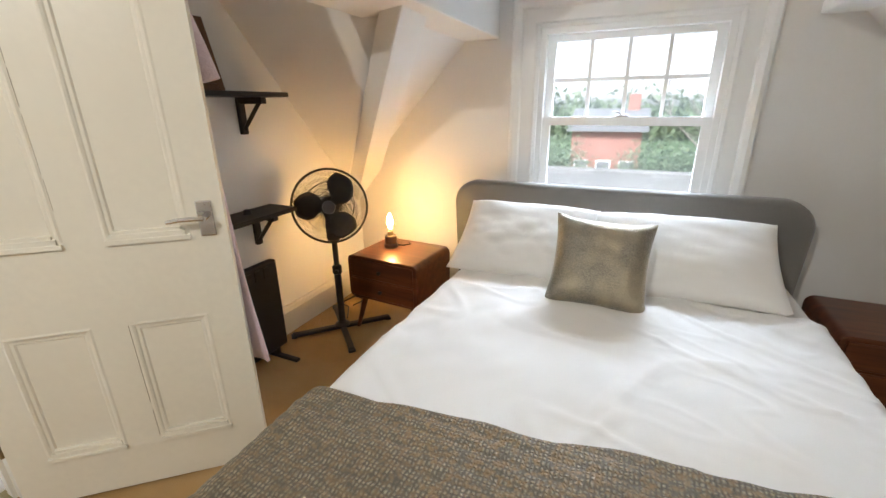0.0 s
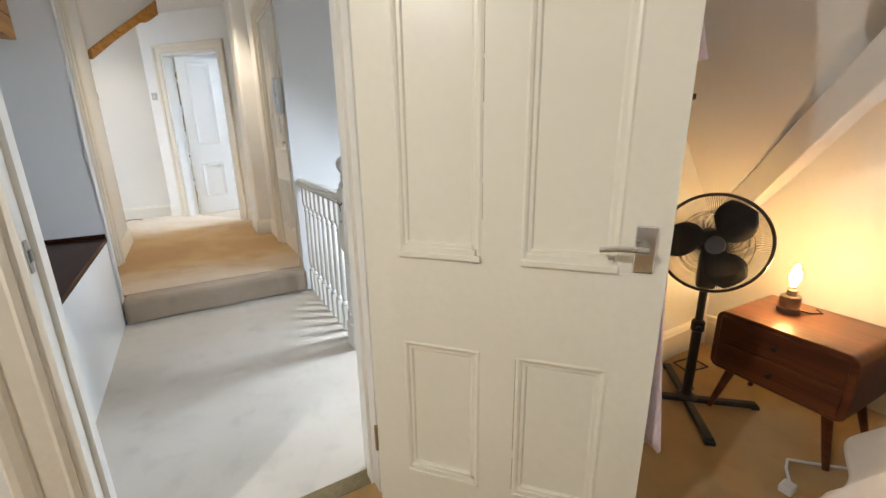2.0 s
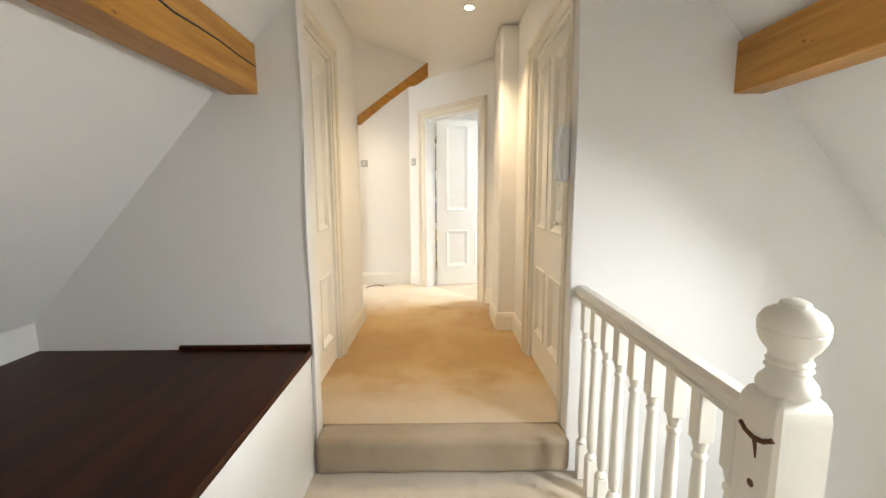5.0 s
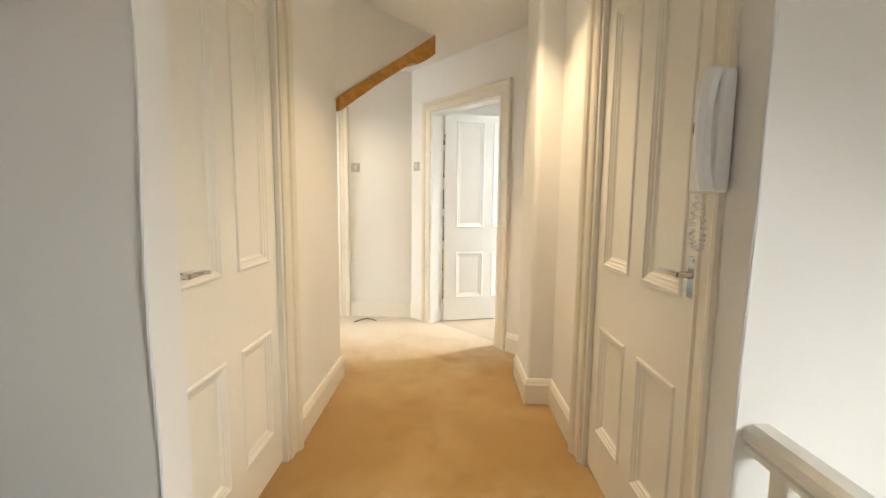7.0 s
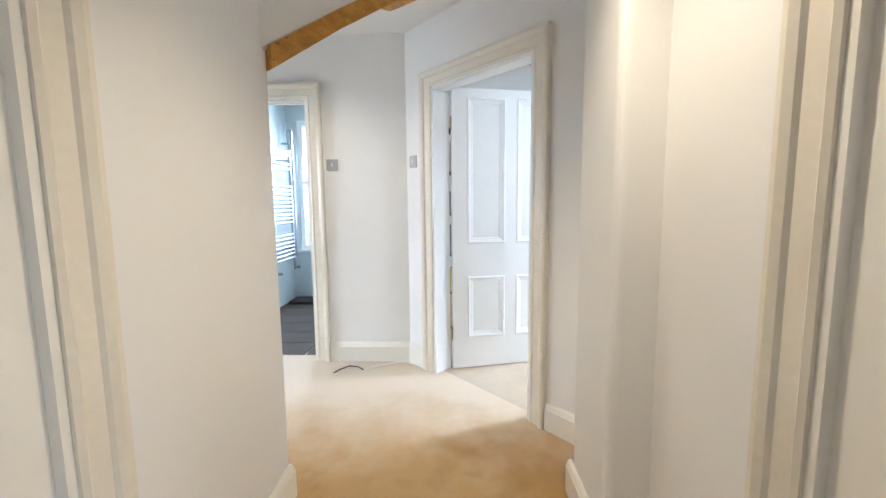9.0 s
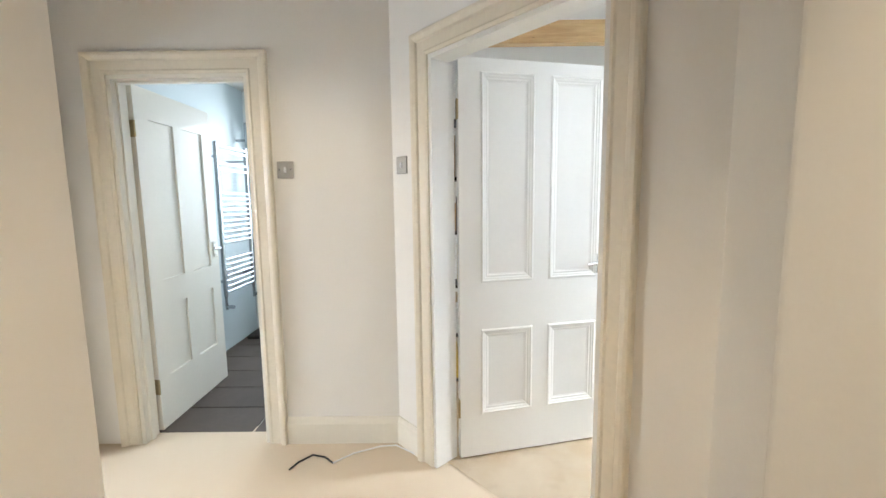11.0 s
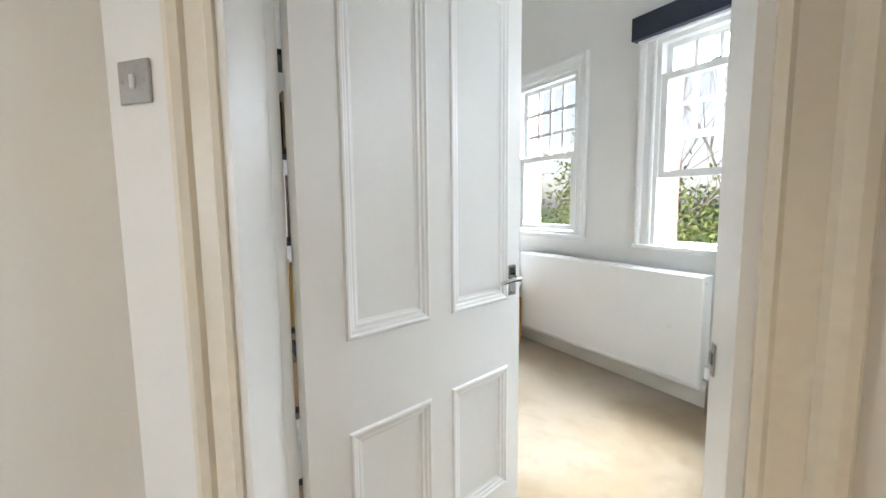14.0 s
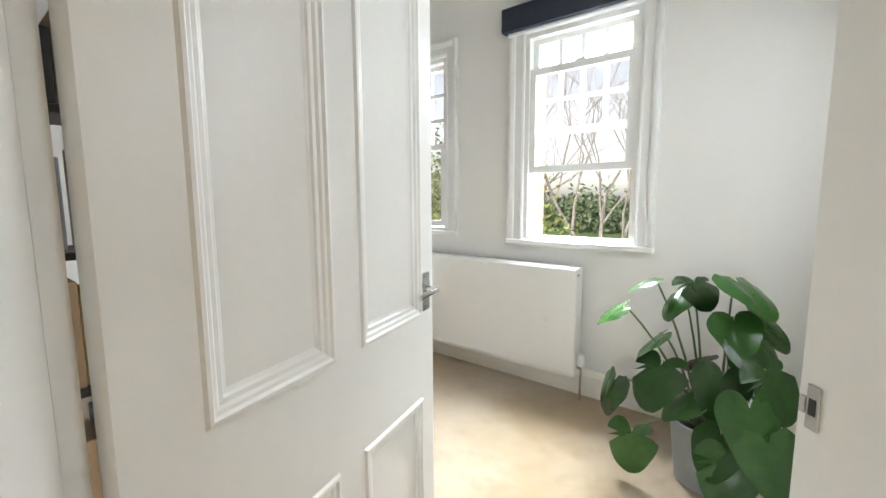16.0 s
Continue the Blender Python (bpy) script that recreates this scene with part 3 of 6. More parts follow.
# boxed rafter in the valley
bm = bmesh.new()
a, b = Vector((-1.80, 2.64, 0.66)), Vector((-0.02, 0.90, 2.495))
d = (b - a).normalized()
w = Vector((0.071, 0.007, -0.062))
w = (w - d * w.dot(d)).normalized()
n = d.cross(w)
if n.y > 0:
    n = -n
m = Matrix(((d.x, w.x, n.x, a.x), (d.y, w.y, n.y, a.y), (d.z, w.z, n.z, a.z), (0, 0, 0, 1)))
rounded(bm, 0, (b - a).length, 0.0, 0.098, -0.20, 0.0, 0.006, 2, m)
structure("boxed_rafter", bm, PLASTER, "white boxed rafter along the ceiling valley", "rafter")
for name, x0, x1 in (("boxed_purlin", -1.0, -0.67), ("boxed_purlin_right", 0.72, 1.05)):
    bm = bmesh.new()
    rounded(bm, x0, x1, 1.35, 2.64, 1.62, 1.95, 0.006, 2)
    structure(name, bm, PLASTER, "white boxed beam beside the bedroom window", "beam")

# landing and stairwell
bm = bmesh.new()
walled(bm, (-3.85, -1.75), (-3.85, 2.6), (1, 0), 0.10, -2.7, 3.3, [(1.403, 2.588, 0.0, 2.60)])
cut(bm, (0, 1.29, 2.27), (0, RS, 1))
cut(bm, (0, -0.315, 2.23), (0, -1.13, 1))
structure("wall_landing_hall", bm, PLASTER, "white wall between landing and hall with a full-height opening", "wall")
bm = bmesh.new()
walled(bm, (-1.78, 2.6), (-1.78, -1.75), (-1, 0), 0.0, -2.7, 0.0)
box(bm, -1.78, -1.70, 0.97, 2.6, -2.7, -0.2)
structure("wall_stair_side", bm, PLASTER, "white painted stairwell wall", "wall")
bm = bmesh.new()
walled(bm, (-1.70, 2.42), (-3.95, 2.42), (0, -1), 0.2, -2.7, 0.90)
structure("wall_stair_end", bm, PLASTER, "white painted low wall under the roof slope", "wall")
bm = bmesh.new()
walled(bm, (-3.85, -1.60), (-1.78, -1.60), (0, 1), 0.15, -0.2, 0.80)
structure("wall_landing_eaves", bm, PLASTER, "white painted low eaves wall", "wall")
SKX0, SKX1, SKY0, SKY1 = -3.10, -2.22, 1.80, 2.26
bm = slab([(-3.85, 0.49, 3.187), (-1.75, 0.49, 3.187), (-1.75, SKY0, roof_right(SKY0)), (-3.85, SKY0, roof_right(SKY0))], 0.16)
for x0, x1, y0, y1 in ((-3.85, SKX0, SKY0, SKY1), (SKX1, -1.75, SKY0, SKY1), (-3.85, -1.75, SKY1, 2.62)):
    lo = slab([(x0, y0, roof_right(y0)), (x1, y0, roof_right(y0)), (x1, y1, roof_right(y1)), (x0, y1, roof_right(y1))], 0.16)
    tmp = bpy.data.meshes.new("tmp")
    lo.to_mesh(tmp)
    lo.free()
    bm.from_mesh(tmp)
    bpy.data.meshes.remove(tmp)
structure("ceiling_slope_stairs", bm, CEIL, "white painted sloping ceiling over the stairs", "ceiling")
structure("ceiling_slope_landing", slab([(-3.85, 0.49, roof_left(0.49)), (-1.75, 0.49, roof_left(0.49)), (-1.75, -1.75, roof_left(-1.75)), (-3.85, -1.75, roof_left(-1.75))], 0.12),
          CEIL, "white painted sloping ceiling over the dark shelf", "ceiling")
for name, y0, y1, z0, z1 in (("purlin_beam", -0.655, -0.525, 1.726, 1.928), ("purlin_beam_over_stairs", 1.50, 1.63, 1.722, 1.935)):
    bm = bmesh.new()
    rounded(bm, -3.849, -1.781, y0, y1, z0, z1, 0.005, 2)
    structure(name, bm, PINE, "orange varnished pine roof beam with knots and cracks", "beam")
bm = bmesh.new()
for line in ([(-2.70, 1.870), (-2.90, 1.858), (-3.02, 1.848), (-3.10, 1.838), (-3.21, 1.829)], [(-3.15, 1.847), (-3.30, 1.833), (-3.42, 1.839), (-3.55, 1.842), (-3.70, 1.836), (-3.84, 1.837)]):
    tube(bm, [(x, -0.5255, z) for x, z in line], 0.0048, 6, 0.7)
part("crack", bm, BLACK, bpy.data.objects["purlin_beam"], "dark drying crack")

# hall walls
bm = bmesh.new()
walled(bm, (-3.95, -0.46), (-5.70, -0.46), (0, 1), 0.12, -0.1, 2.6, [(0.045, 0.855, -0.1, 2.17)])
structure("wall_hall_left", bm, PLASTER, "white hall wall with a closed door", "wall")
bm = bmesh.new()
walled(bm, (-6.10, 0.86), (-3.95, 0.86), (0, -1), 0.12, -0.1, 2.6, [(1.28, 2.06, -0.1, 2.17)])
structure("wall_hall_right", bm, PLASTER, "white hall wall with a closed door", "wall")
bm = bmesh.new()
rounded(bm, -5.76, -5.38, 0.72, 0.93, H, 2.594, 0.03, 4)
structure("wall_hall_pier", bm, PLASTER, "white chimney pier standing out from the hall wall", "wall")
DA, DB = Vector((-7.22, -0.125)), Vector((-6.10, 0.86))
du = (DB - DA).normalized()
dn = Vector((du.y, -du.x))
s0 = (Vector((-7.01, 0.085)) - DA).dot(du)
s1 = (Vector((-6.35, 0.665)) - DA).dot(du)
bm = bmesh.new()
walled(bm, DA, DB, dn, 0.095, -0.1, 2.6, [(s0, s1, -0.1, 2.165)])
structure("wall_far_door", bm, PLASTER, "white angled wall with the far bedroom doorway", "wall")
bm = bmesh.new()
walled(bm, (-7.22, -0.125), (-7.22, -1.95), (1, 0), 0.10, -0.1, 2.6, [(0.72, 1.45, -0.1, 2.165)])
structure("wall_bathroom_door", bm, PLASTER, "white lobby wall with the bathroom doorway", "wall")
bm = bmesh.new()
walled(bm, (-5.6, -1.83), (-7.22, -1.83), (0, 1), 0.12, -0.1, 2.6, [(0.70, 1.47, -0.1, 2.16)])
structure("wall_lobby_left", bm, PLASTER, "white lobby wall with an open doorway", "wall")
bm = bmesh.new()
box(bm, -5.70, -5.60, -1.83, -0.58, -0.1, 2.6)
structure("wall_lobby_side", bm, PLASTER, "white painted lobby wall", "wall")
bm = bmesh.new()
box(bm, -7.39, -3.85, -2.0, 1.0, 2.595, 2.70)
structure("ceiling_hall", bm, CEIL, "white painted hall ceiling", "ceiling")
# angled bulkhead with the hip timber along its lower edge
bm = slab([(-5.70, -0.46, 1.96), (-6.40, 0.08, 2.60), (-6.36, 0.13, 2.60), (-5.66, -0.46, 1.96)], 0.7)
cut(bm, (0, 0, 2.595), (0, 0, 1))
structure("bulkhead", bm, PLASTER, "white plastered bulkhead under the hip of the roof", "bulkhead")

# room behind the lobby's left doorway
bm = bmesh.new()
box(bm, -7.4, -5.0, -3.2, -1.95, -0.1, H - 0.002)
structure("floor_side_room", bm, CARPET, "beige carpet in the side room", "carpet")
bm = bmesh.new()
walled(bm, (-7.3, -3.1), (-5.0, -3.1), (0, 1), 0.1, -0.1, 2.6, [(0.55, 1.45, 1.0, 1.75)])
box(bm, -7.4, -7.3, -3.2, -1.95, -0.1, 2.6)
box(bm, -5.0, -4.9, -3.2, -1.95, -0.1, 2.6)
structure("wall_side_room", bm, PLASTER, "white painted side room wall", "wall")
bm = bmesh.new()
box(bm, -7.4, -4.9, -3.2, -1.95, 2.6, 2.7)
structure("ceiling_side_room", bm, CEIL, "white painted ceiling", "ceiling")

# bathroom shell
bm = bmesh.new()
walled(bm, (-9.5, -1.86), (-7.39, -1.86), (0, 1), 0.1, -0.1, 2.6)
structure("wall_bathroom_towel", bm, BATHWALL, "pale blue-grey bathroom wall behind the towel rail", "wall")
bm = bmesh.new()
walled(bm, (-9.30, 0.0), (-9.30, -1.96), (1, 0), 0.15, -0.1, 2.7, [(0.75, 1.74, 0.80, 2.40)])
structure("wall_bathroom_window", bm, BATHWALL, "pale blue-grey bathroom wall with a window", "wall")
bm = bmesh.new()
box(bm, -9.5, -7.39, -0.10, 0.0, -0.1, 2.6)
structure("wall_bathroom_side", bm, BATHWALL, "pale blue-grey bathroom wall", "wall")
bm = bmesh.new()
box(bm, -9.5, -7.391, -1.96, 0.0, 2.6, 2.7)
structure("ceiling_bathroom", bm, CEIL, "white painted bathroom ceiling", "ceiling")

# far bedroom shell
bm = bmesh.new()
walled(bm, (-5.9, 2.64), (-11.0, 2.64), (0, -1), 0.28, -0.1, 3.7, [(1.19, 1.90, 1.15, 2.47), (2.55, 3.26, 1.18, 2.47)])
structure("wall_far_bedroom_windows", bm, PLASTER, "white painted wall with two sash windows", "wall")
bm = bmesh.new()
box(bm, -11.1, -11.0, 0.0, 2.7, -0.1, 3.7)
structure("wall_far_bedroom_end", bm, PLASTER, "white painted end wall", "wall")
bm = bmesh.new()
# this wall's opening is added to let the fill light in
walled(bm, (-6.0, 0.95), (-6.0, 2.7), (-1, 0), 0.1, -0.1, 3.7, [(0.30, 1.30, 1.35, 2.40)])
structure("wall_far_bedroom_side", bm, PLASTER, "white painted side wall", "wall")
bm = bmesh.new()
box(bm, -11.0, -7.39, 0.0, 0.1, -0.1, 3.7)
box(bm, -7.39, -5.9, 0.0, 1.0, 2.701, 3.7)
structure("wall_far_bedroom_inner", bm, PLASTER, "white painted inner wall", "wall")
bm = bmesh.new()
box(bm, -11.1, -5.9, 0.0, 2.92, 3.7, 3.8)
structure("ceiling_far_bedroom", bm, CEIL, "white painted ceiling", "ceiling")
bm = bmesh.new()
rounded(bm, -9.62, -9.50, 0.1, 2.64, 3.09, 3.31, 0.006, 2)
structure("tie_beam", bm, PALE_PINE, "pale pine tie beam with knots", "beam")
# floor tiles of the bathroom, each a piece of its own
tile_meshes = []
for half in (0.2950, 0.1450):
    bm = bmesh.new()
    rounded(bm, -0.1450, 0.1450, -half, half, 0.0, 0.0085, 0.0015, 1)
    tile_meshes.append(finish(bm, "tile", SLATE_TILE))
for i in range(7):
    rows = ((-0.40, 0), (-1.0, 0), (-1.57, 0)) if i % 2 else ((-0.25, 1), (-0.70, 0), (-1.30, 0), (-1.72, 1))
    for y0, kind in rows:
        o = new("tile", tile_meshes[kind])
        o.matrix_world = pose(-7.475 - 0.30 * i, y0, H - 0.0075)
        o.parent = bath_floor

# ---- doors, linings and casings ----
SOFT_PANEL = ((0.0, 0.0), (0.006, 0.0022), (0.012, 0.0), (0.016, -0.0035), (0.024, -0.004), (0.029, -0.0085))
PANEL = ((0.0, 0.0), (0.004, 0.006), (0.010, 0.0068), (0.015, 0.002), (0.021, 0.0005), (0.026, -0.004), (0.034, -0.005), (0.038, -0.009), (0.045, -0.0115))


def panel_door(name, label, m, w=0.76, h=1.98, low=(0.17, 0.63), high=(0.885, 1.88), stile=0.103, mid=0.10,
               moulded=True, handle_z=0.97, paint=None, handles=(1, -1), worn=False, lock_stile=None, inset=0.0):
    """A four-panel door: x from the hinge, y through its thickness, z up from its foot."""
    paint = paint or GLOSS
    t = 0.019
    door = thing(name, label, "door", m, "", "structure")
    bm = bmesh.new()
    c = w / 2
    lock = lock_stile or stile
    c += (stile - lock) / 2
    xs = (0, stile, c - mid / 2, c + mid / 2, w - lock, w)
    for x0, x1, z0, z1 in ((0, stile, 0, h), (w - lock, w, 0, h), (stile, w - lock, 0, low[0]), (stile, w - lock, low[1], high[0]),
                           (stile, w - lock, high[1], h), (xs[2], xs[3], low[0], low[1]), (xs[2], xs[3], high[0], high[1])):
        box(bm, x0, x1, -t, t, z0, z1)
    part("leaf_frame", bm, paint, door)
    for z0, z1 in (low, high):
        for x0, x1 in ((xs[1], xs[2]), (xs[3], xs[4])):
            bm = bmesh.new()
            deep = 0.0085 if worn else 0.012
            box(bm, x0, x1, -t + deep, t - deep, z0, z1)
            for side in (1, -1):
                if worn:
                    # ledge moulding along the foot of the panel, thick with paint
                    for g, up, out in ((0.002, 0.018, 0.009), (0.014, 0.034, 0.006), (0.024, 0.044, 0.003)):
                        ya, yb = sorted((side * (t - 0.012), side * (t + out)))
                        rounded(bm, x0 + g, x1 - g, ya, yb, z0 + (0.002 if g < 0.01 else 0.012), z0 + up, 0.0015, 2)
                if worn:
                    mm = Matrix(((1, 0, 0, 0), (0, side, 0, side * t), (0, 0, 1, 0), (0, 0, 0, 1)))
                    frame_sweep(bm, x0, x1, z0, z1, SOFT_PANEL, mm, True, True)
                elif moulded:
                    mm = Matrix(((1, 0, 0, 0), (0, side, 0, side * t), (0, 0, 1, 0), (0, 0, 0, 1)))
                    frame_sweep(bm, x0, x1, z0, z1, PANEL, mm, True, True)
            part("panel", bm, paint, door)
    metal = CHROME
    w -= inset
    for side in handles:
        bm = bmesh.new()
        y0, y1 = sorted((side * t, side * (t + 0.008)))
        rounded(bm, w - 0.075, w - 0.030, y0, y1, handle_z - 0.062, handle_z + 0.048, 0.003, 2)
        for zz in (handle_z - 0.05, handle_z + 0.037):
            rod(bm, (w - 0.052, side * (t + 0.006), zz), (w - 0.052, side * (t + 0.0105), zz), 0.004, None, 8)
        plate = part("door_handle", bm, metal, door, "polished chrome lever handle on a rectangular plate")
        bm = bmesh.new()
        rod(bm, (w - 0.052, side * (t + 0.006), handle_z), (w - 0.052, side * (t + 0.045), handle_z), 0.010, 0.009, 12)
        tube(bm, [(w - 0.052, side * (t + 0.042), handle_z), (w - 0.075, side * (t + 0.046), handle_z + 0.002), (w - 0.115, side * (t + 0.045), handle_z + 0.001),
                  (w - 0.150, side * (t + 0.040), handle_z - 0.004)], 0.0085, 10, 0.75)
        part("lever", bm, metal, plate, "", True)
    for zz in (0.22, h - 0.28):
        bm = bmesh.new()
        rod(bm, (-0.006, -t, zz), (-0.006, -t, zz + 0.09), 0.006, None, 10)
        box(bm, -0.004, 0.0, -t, t, zz, zz + 0.09)
        part("hinge", bm, BRASS, door, "worn brass hinge")
    return door


def door_case(name, m, w, h, depth, label, sides=(True, True), paint=None, trim=None, stops=True):
    """Lining through the wall and moulded architraves; m: on_wall at the opening's lower left corner."""
    paint = paint or GLOSS
    bm = bmesh.new()
    e = 0.026
    for x0, x1, z0, z1 in ((0, e, 0, h - e), (w - e, w, 0, h - e), (0, w, h - e, h)):
        box(bm, x0, x1, -depth - 0.004, 0.004, z0, z1, m)
    ob = structure(name, bm, paint, label, "door frame")
    trim = trim or paint
    bm = bmesh.new()
    for x0, x1, z0, z1 in () if not stops else ((e, e + 0.012, 0, h - e - 0.012), (w - e - 0.012, w - e, 0, h - e - 0.012), (e, w - e, h - e - 0.012, h - e)):
        box(bm, x0, x1, -depth * 0.62, -depth * 0.34, z0, z1, m)
    if stops:
        part("door_stop", bm, paint, ob)
    else:
        bm.free()
    if sides[0]:
        bm = bmesh.new()
        frame_sweep(bm, 0.006, w - 0.006, 0, h - 0.006, ARCH, m)
        part("architrave", bm, trim, ob)
    if sides[1]:
        bm = bmesh.new()
        back = m @ Matrix(((1, 0, 0, 0), (0, -1, 0, -depth), (0, 0, 1, 0), (0, 0, 0, 1)))
        frame_sweep(bm, 0.006, w - 0.006, 0, h - 0.006, ARCH, back)
        part("architrave", bm, trim, ob)
    return ob


def strike_plate(parent, m):
    bm = bmesh.new()
    rounded(bm, -0.011, 0.011, 0.0, 0.0025, -0.035, 0.035, 0.001, 1, m)
    ob = part("strike_plate", bm, STEEL, parent, "steel strike plate let into the frame")
    bm = bmesh.new()
    box(bm, -0.006, 0.006, 0.0015, 0.0032, -0.012, 0.014, m)
    part("latch_hole", bm, BLACK, ob)
    bm = bmesh.new()
    box(bm, -0.020, -0.011, 0.0, 0.004, -0.013, 0.013, m)
    part("lip", bm, STEEL, ob)


# bedroom door, wide open into the room; it hides the corner with the shelves
panel_door("door_1", "cream painted four-panel door standing open, paint cracked", pose(-1.632, 0.574, 0.012, 0, 0, 41.3), low=(0.165, 0.63), high=(0.885, 1.88), handle_z=0.955, worn=True, paint=CREAM)
m = on_wall((-1.68, -0.17, 0), (1, 0))
case = door_case("door_frame_1", m, 0.77, 2.02, 0.14, "cream painted moulded frame of the bedroom doorway", trim=AGED)
strike_plate(case, Matrix.Translation((-1.695, -0.143, 0.985)) @ pose(0, 0, 0, 0, 0, 0))
# cracks of the paint along the upper panels
bm = bmesh.new()
rnd = random.Random(3)
z = 1.0
while z < 1.75:
    ln = rnd.uniform(0.05, 0.22)
    xx = 0.3305 + rnd.uniform(0, 0.0015)
    box(bm, xx, xx + rnd.uniform(0.0006, 0.0014), -0.0196, -0.0185, z, z + ln)
    z += ln + rnd.uniform(0.0, 0.02)
for x0, z0, z1 in ((0.4268, 0.33, 0.62), (0.4272, 0.19, 0.30)):
    box(bm, x0, x0 + 0.0016, -0.0196, -0.0185, z0, z1)
part("paint_crack", bm, material("bare_dark_crack", (0.34, 0.27, 0.17), 0.9), bpy.data.objects["door_1"], "dark crack in the old paint")

# closed doors of the hall
panel_door("door_2", "closed cream painted four-panel door with a chrome lever", pose(-4.80, -0.497, H + 0.012, 0, 0, 0), w=0.795, h=1.975, low=(0.17, 0.62), high=(0.90, 1.88), handle_z=0.945, inset=0.06)
door_case("door_frame_2", on_wall((-3.995, -0.46, H), (0, 1)) @ Matrix.Translation((0, 0, 0)), 0.81, 2.0, 0.12, "cream painted moulded door frame in the hall", trim=AGED)
panel_door("door_3", "closed cream painted four-panel door with a chrome lever", pose(-4.815, 0.897, H + 0.012, 0, 0, 0), w=0.77, h=1.975, low=(0.20, 0.65), high=(0.90, 1.88), handle_z=0.97)
door_case("door_frame_3", on_wall((-4.82, 0.86, H), (0, -1)), 0.78, 2.0, 0.12, "cream painted moulded door frame in the hall", trim=AGED)
# far bedroom door, ajar into the room
panel_door("door_4", "white four-panel door standing open into the far bedroom", pose(-7.060, 0.205, H + 0.012, 0, 0, 103.5), w=0.826, h=1.985, low=(0.225, 0.675), high=(0.915, 1.925), stile=0.11, mid=0.086, handle_z=0.99, paint=WHITE, lock_stile=0.070)
far = on_wall((DA.x + du.x * s0, DA.y + du.y * s0, H), (dn.x, dn.y))
far_case = door_case("door_frame_4", far, s1 - s0, 1.995, 0.095, "white painted moulded frame of the far bedroom doorway", paint=WHITE, trim=AGED, stops=False)
bm = bmesh.new()
box(bm, 0.0, 0.026, -0.135, -0.0995, 0.0, 1.969, far)
part("hinge_jamb", bm, WHITE, far_case)
strike_plate(far_case, far @ Matrix.Translation((s1 - s0 - 0.027, -0.080, 1.02)) @ pose(0, 0, 0, 0, 0, 90) @ Matrix.Scale(0.74, 4))
# bathroom door, open inwards
panel_door("door_5", "cream four-panel door with plain recessed panels, open into the bathroom", pose(-7.340, -1.552, H + 0.010, 0, 0, 181.4), w=0.765, h=1.97, low=(0.30, 0.72), high=(0.88, 1.80), stile=0.11, mid=0.09, moulded=False, handle_z=1.0, paint=GLOSS)
door_case("door_frame_5", on_wall((-7.22, -1.575, H), (1, 0)), 0.73, 1.995, 0.10, "cream painted moulded frame of the bathroom doorway", trim=AGED)
# side room door, open
panel_door("door_6", "white four-panel door standing open into the side room", pose(-7.035, -1.955, H + 0.010, 0, 0, -98), w=0.74, h=1.96, paint=WHITE)
door_case("door_frame_6", on_wall((-6.30, -1.83, H), (0, 1)), 0.77, 1.99, 0.12, "white painted door frame in the lobby", paint=WHITE)
bm = bmesh.new()
rounded(bm, -1.80, -1.73, -0.145, 0.575, 0.0, 0.006, 0.002, 2)
structure("threshold_1", bm, BRASS, "thin metal carpet bar in the bedroom doorway", "threshold")

# skirting boards
skirting("skirting_bedroom", [(-1.68, 0.72), (-1.68, 2.64), (2.2, 2.64)], False, 0.17, 0.0)
skirting("skirting_hall_left", [(-4.945, -0.46), (-5.70, -0.46), (-5.70, -1.83)], False)
skirting("skirting_hall_right", [(-4.93, 0.86), (-5.38, 0.86), (-5.38, 0.72), (-5.76, 0.72), (-5.76, 0.86), (-6.10, 0.86), tuple(DA + du * (s1 + 0.105))], True)
skirting("skirting_lobby", [tuple(DA + du * (s0 - 0.105)), tuple(DA), (-7.22, -0.745)], True)
skirting("skirting_far_bedroom", [(-6.0, 2.64), (-11.0, 2.64)], True, 0.17)

# hip timber with a shaped foot at its upper end
bm = bmesh.new()
hip = [(-5.715, -0.475, 1.965, 0.075), (-5.95, -0.28, 2.185, 0.070), (-6.13, -0.13, 2.345, 0.072), (-6.20, -0.075, 2.41, 0.078), (-6.25, -0.035, 2.455, 0.115), (-6.31, 0.015, 2.51, 0.125), (-6.40, 0.085, 2.594, 0.13)]
side = Vector((0.62, 0.78, 0)).normalized() * 0.06
rings = []
for x, y, z, t in hip:
    p = Vector((x, y, z))
    rings.append([bm.verts.new(p + side + Vector((0, 0, 0.012))), bm.verts.new(p - side + Vector((0, 0, 0.012))), bm.verts.new(p - side - Vector((0, 0, t))), bm.verts.new(p + side - Vector((0, 0, t)))])
for a, b in zip(rings, rings[1:]):
    for k in range(4):
        bm.faces.new((a[k], a[(k + 1) % 4], b[(k + 1) % 4], b[k]))
bm.faces.new(rings[0]), bm.faces.new(rings[-1])
structure("hip_beam", bm, PINE, "orange varnished pine hip timber with a shaped end", "beam")


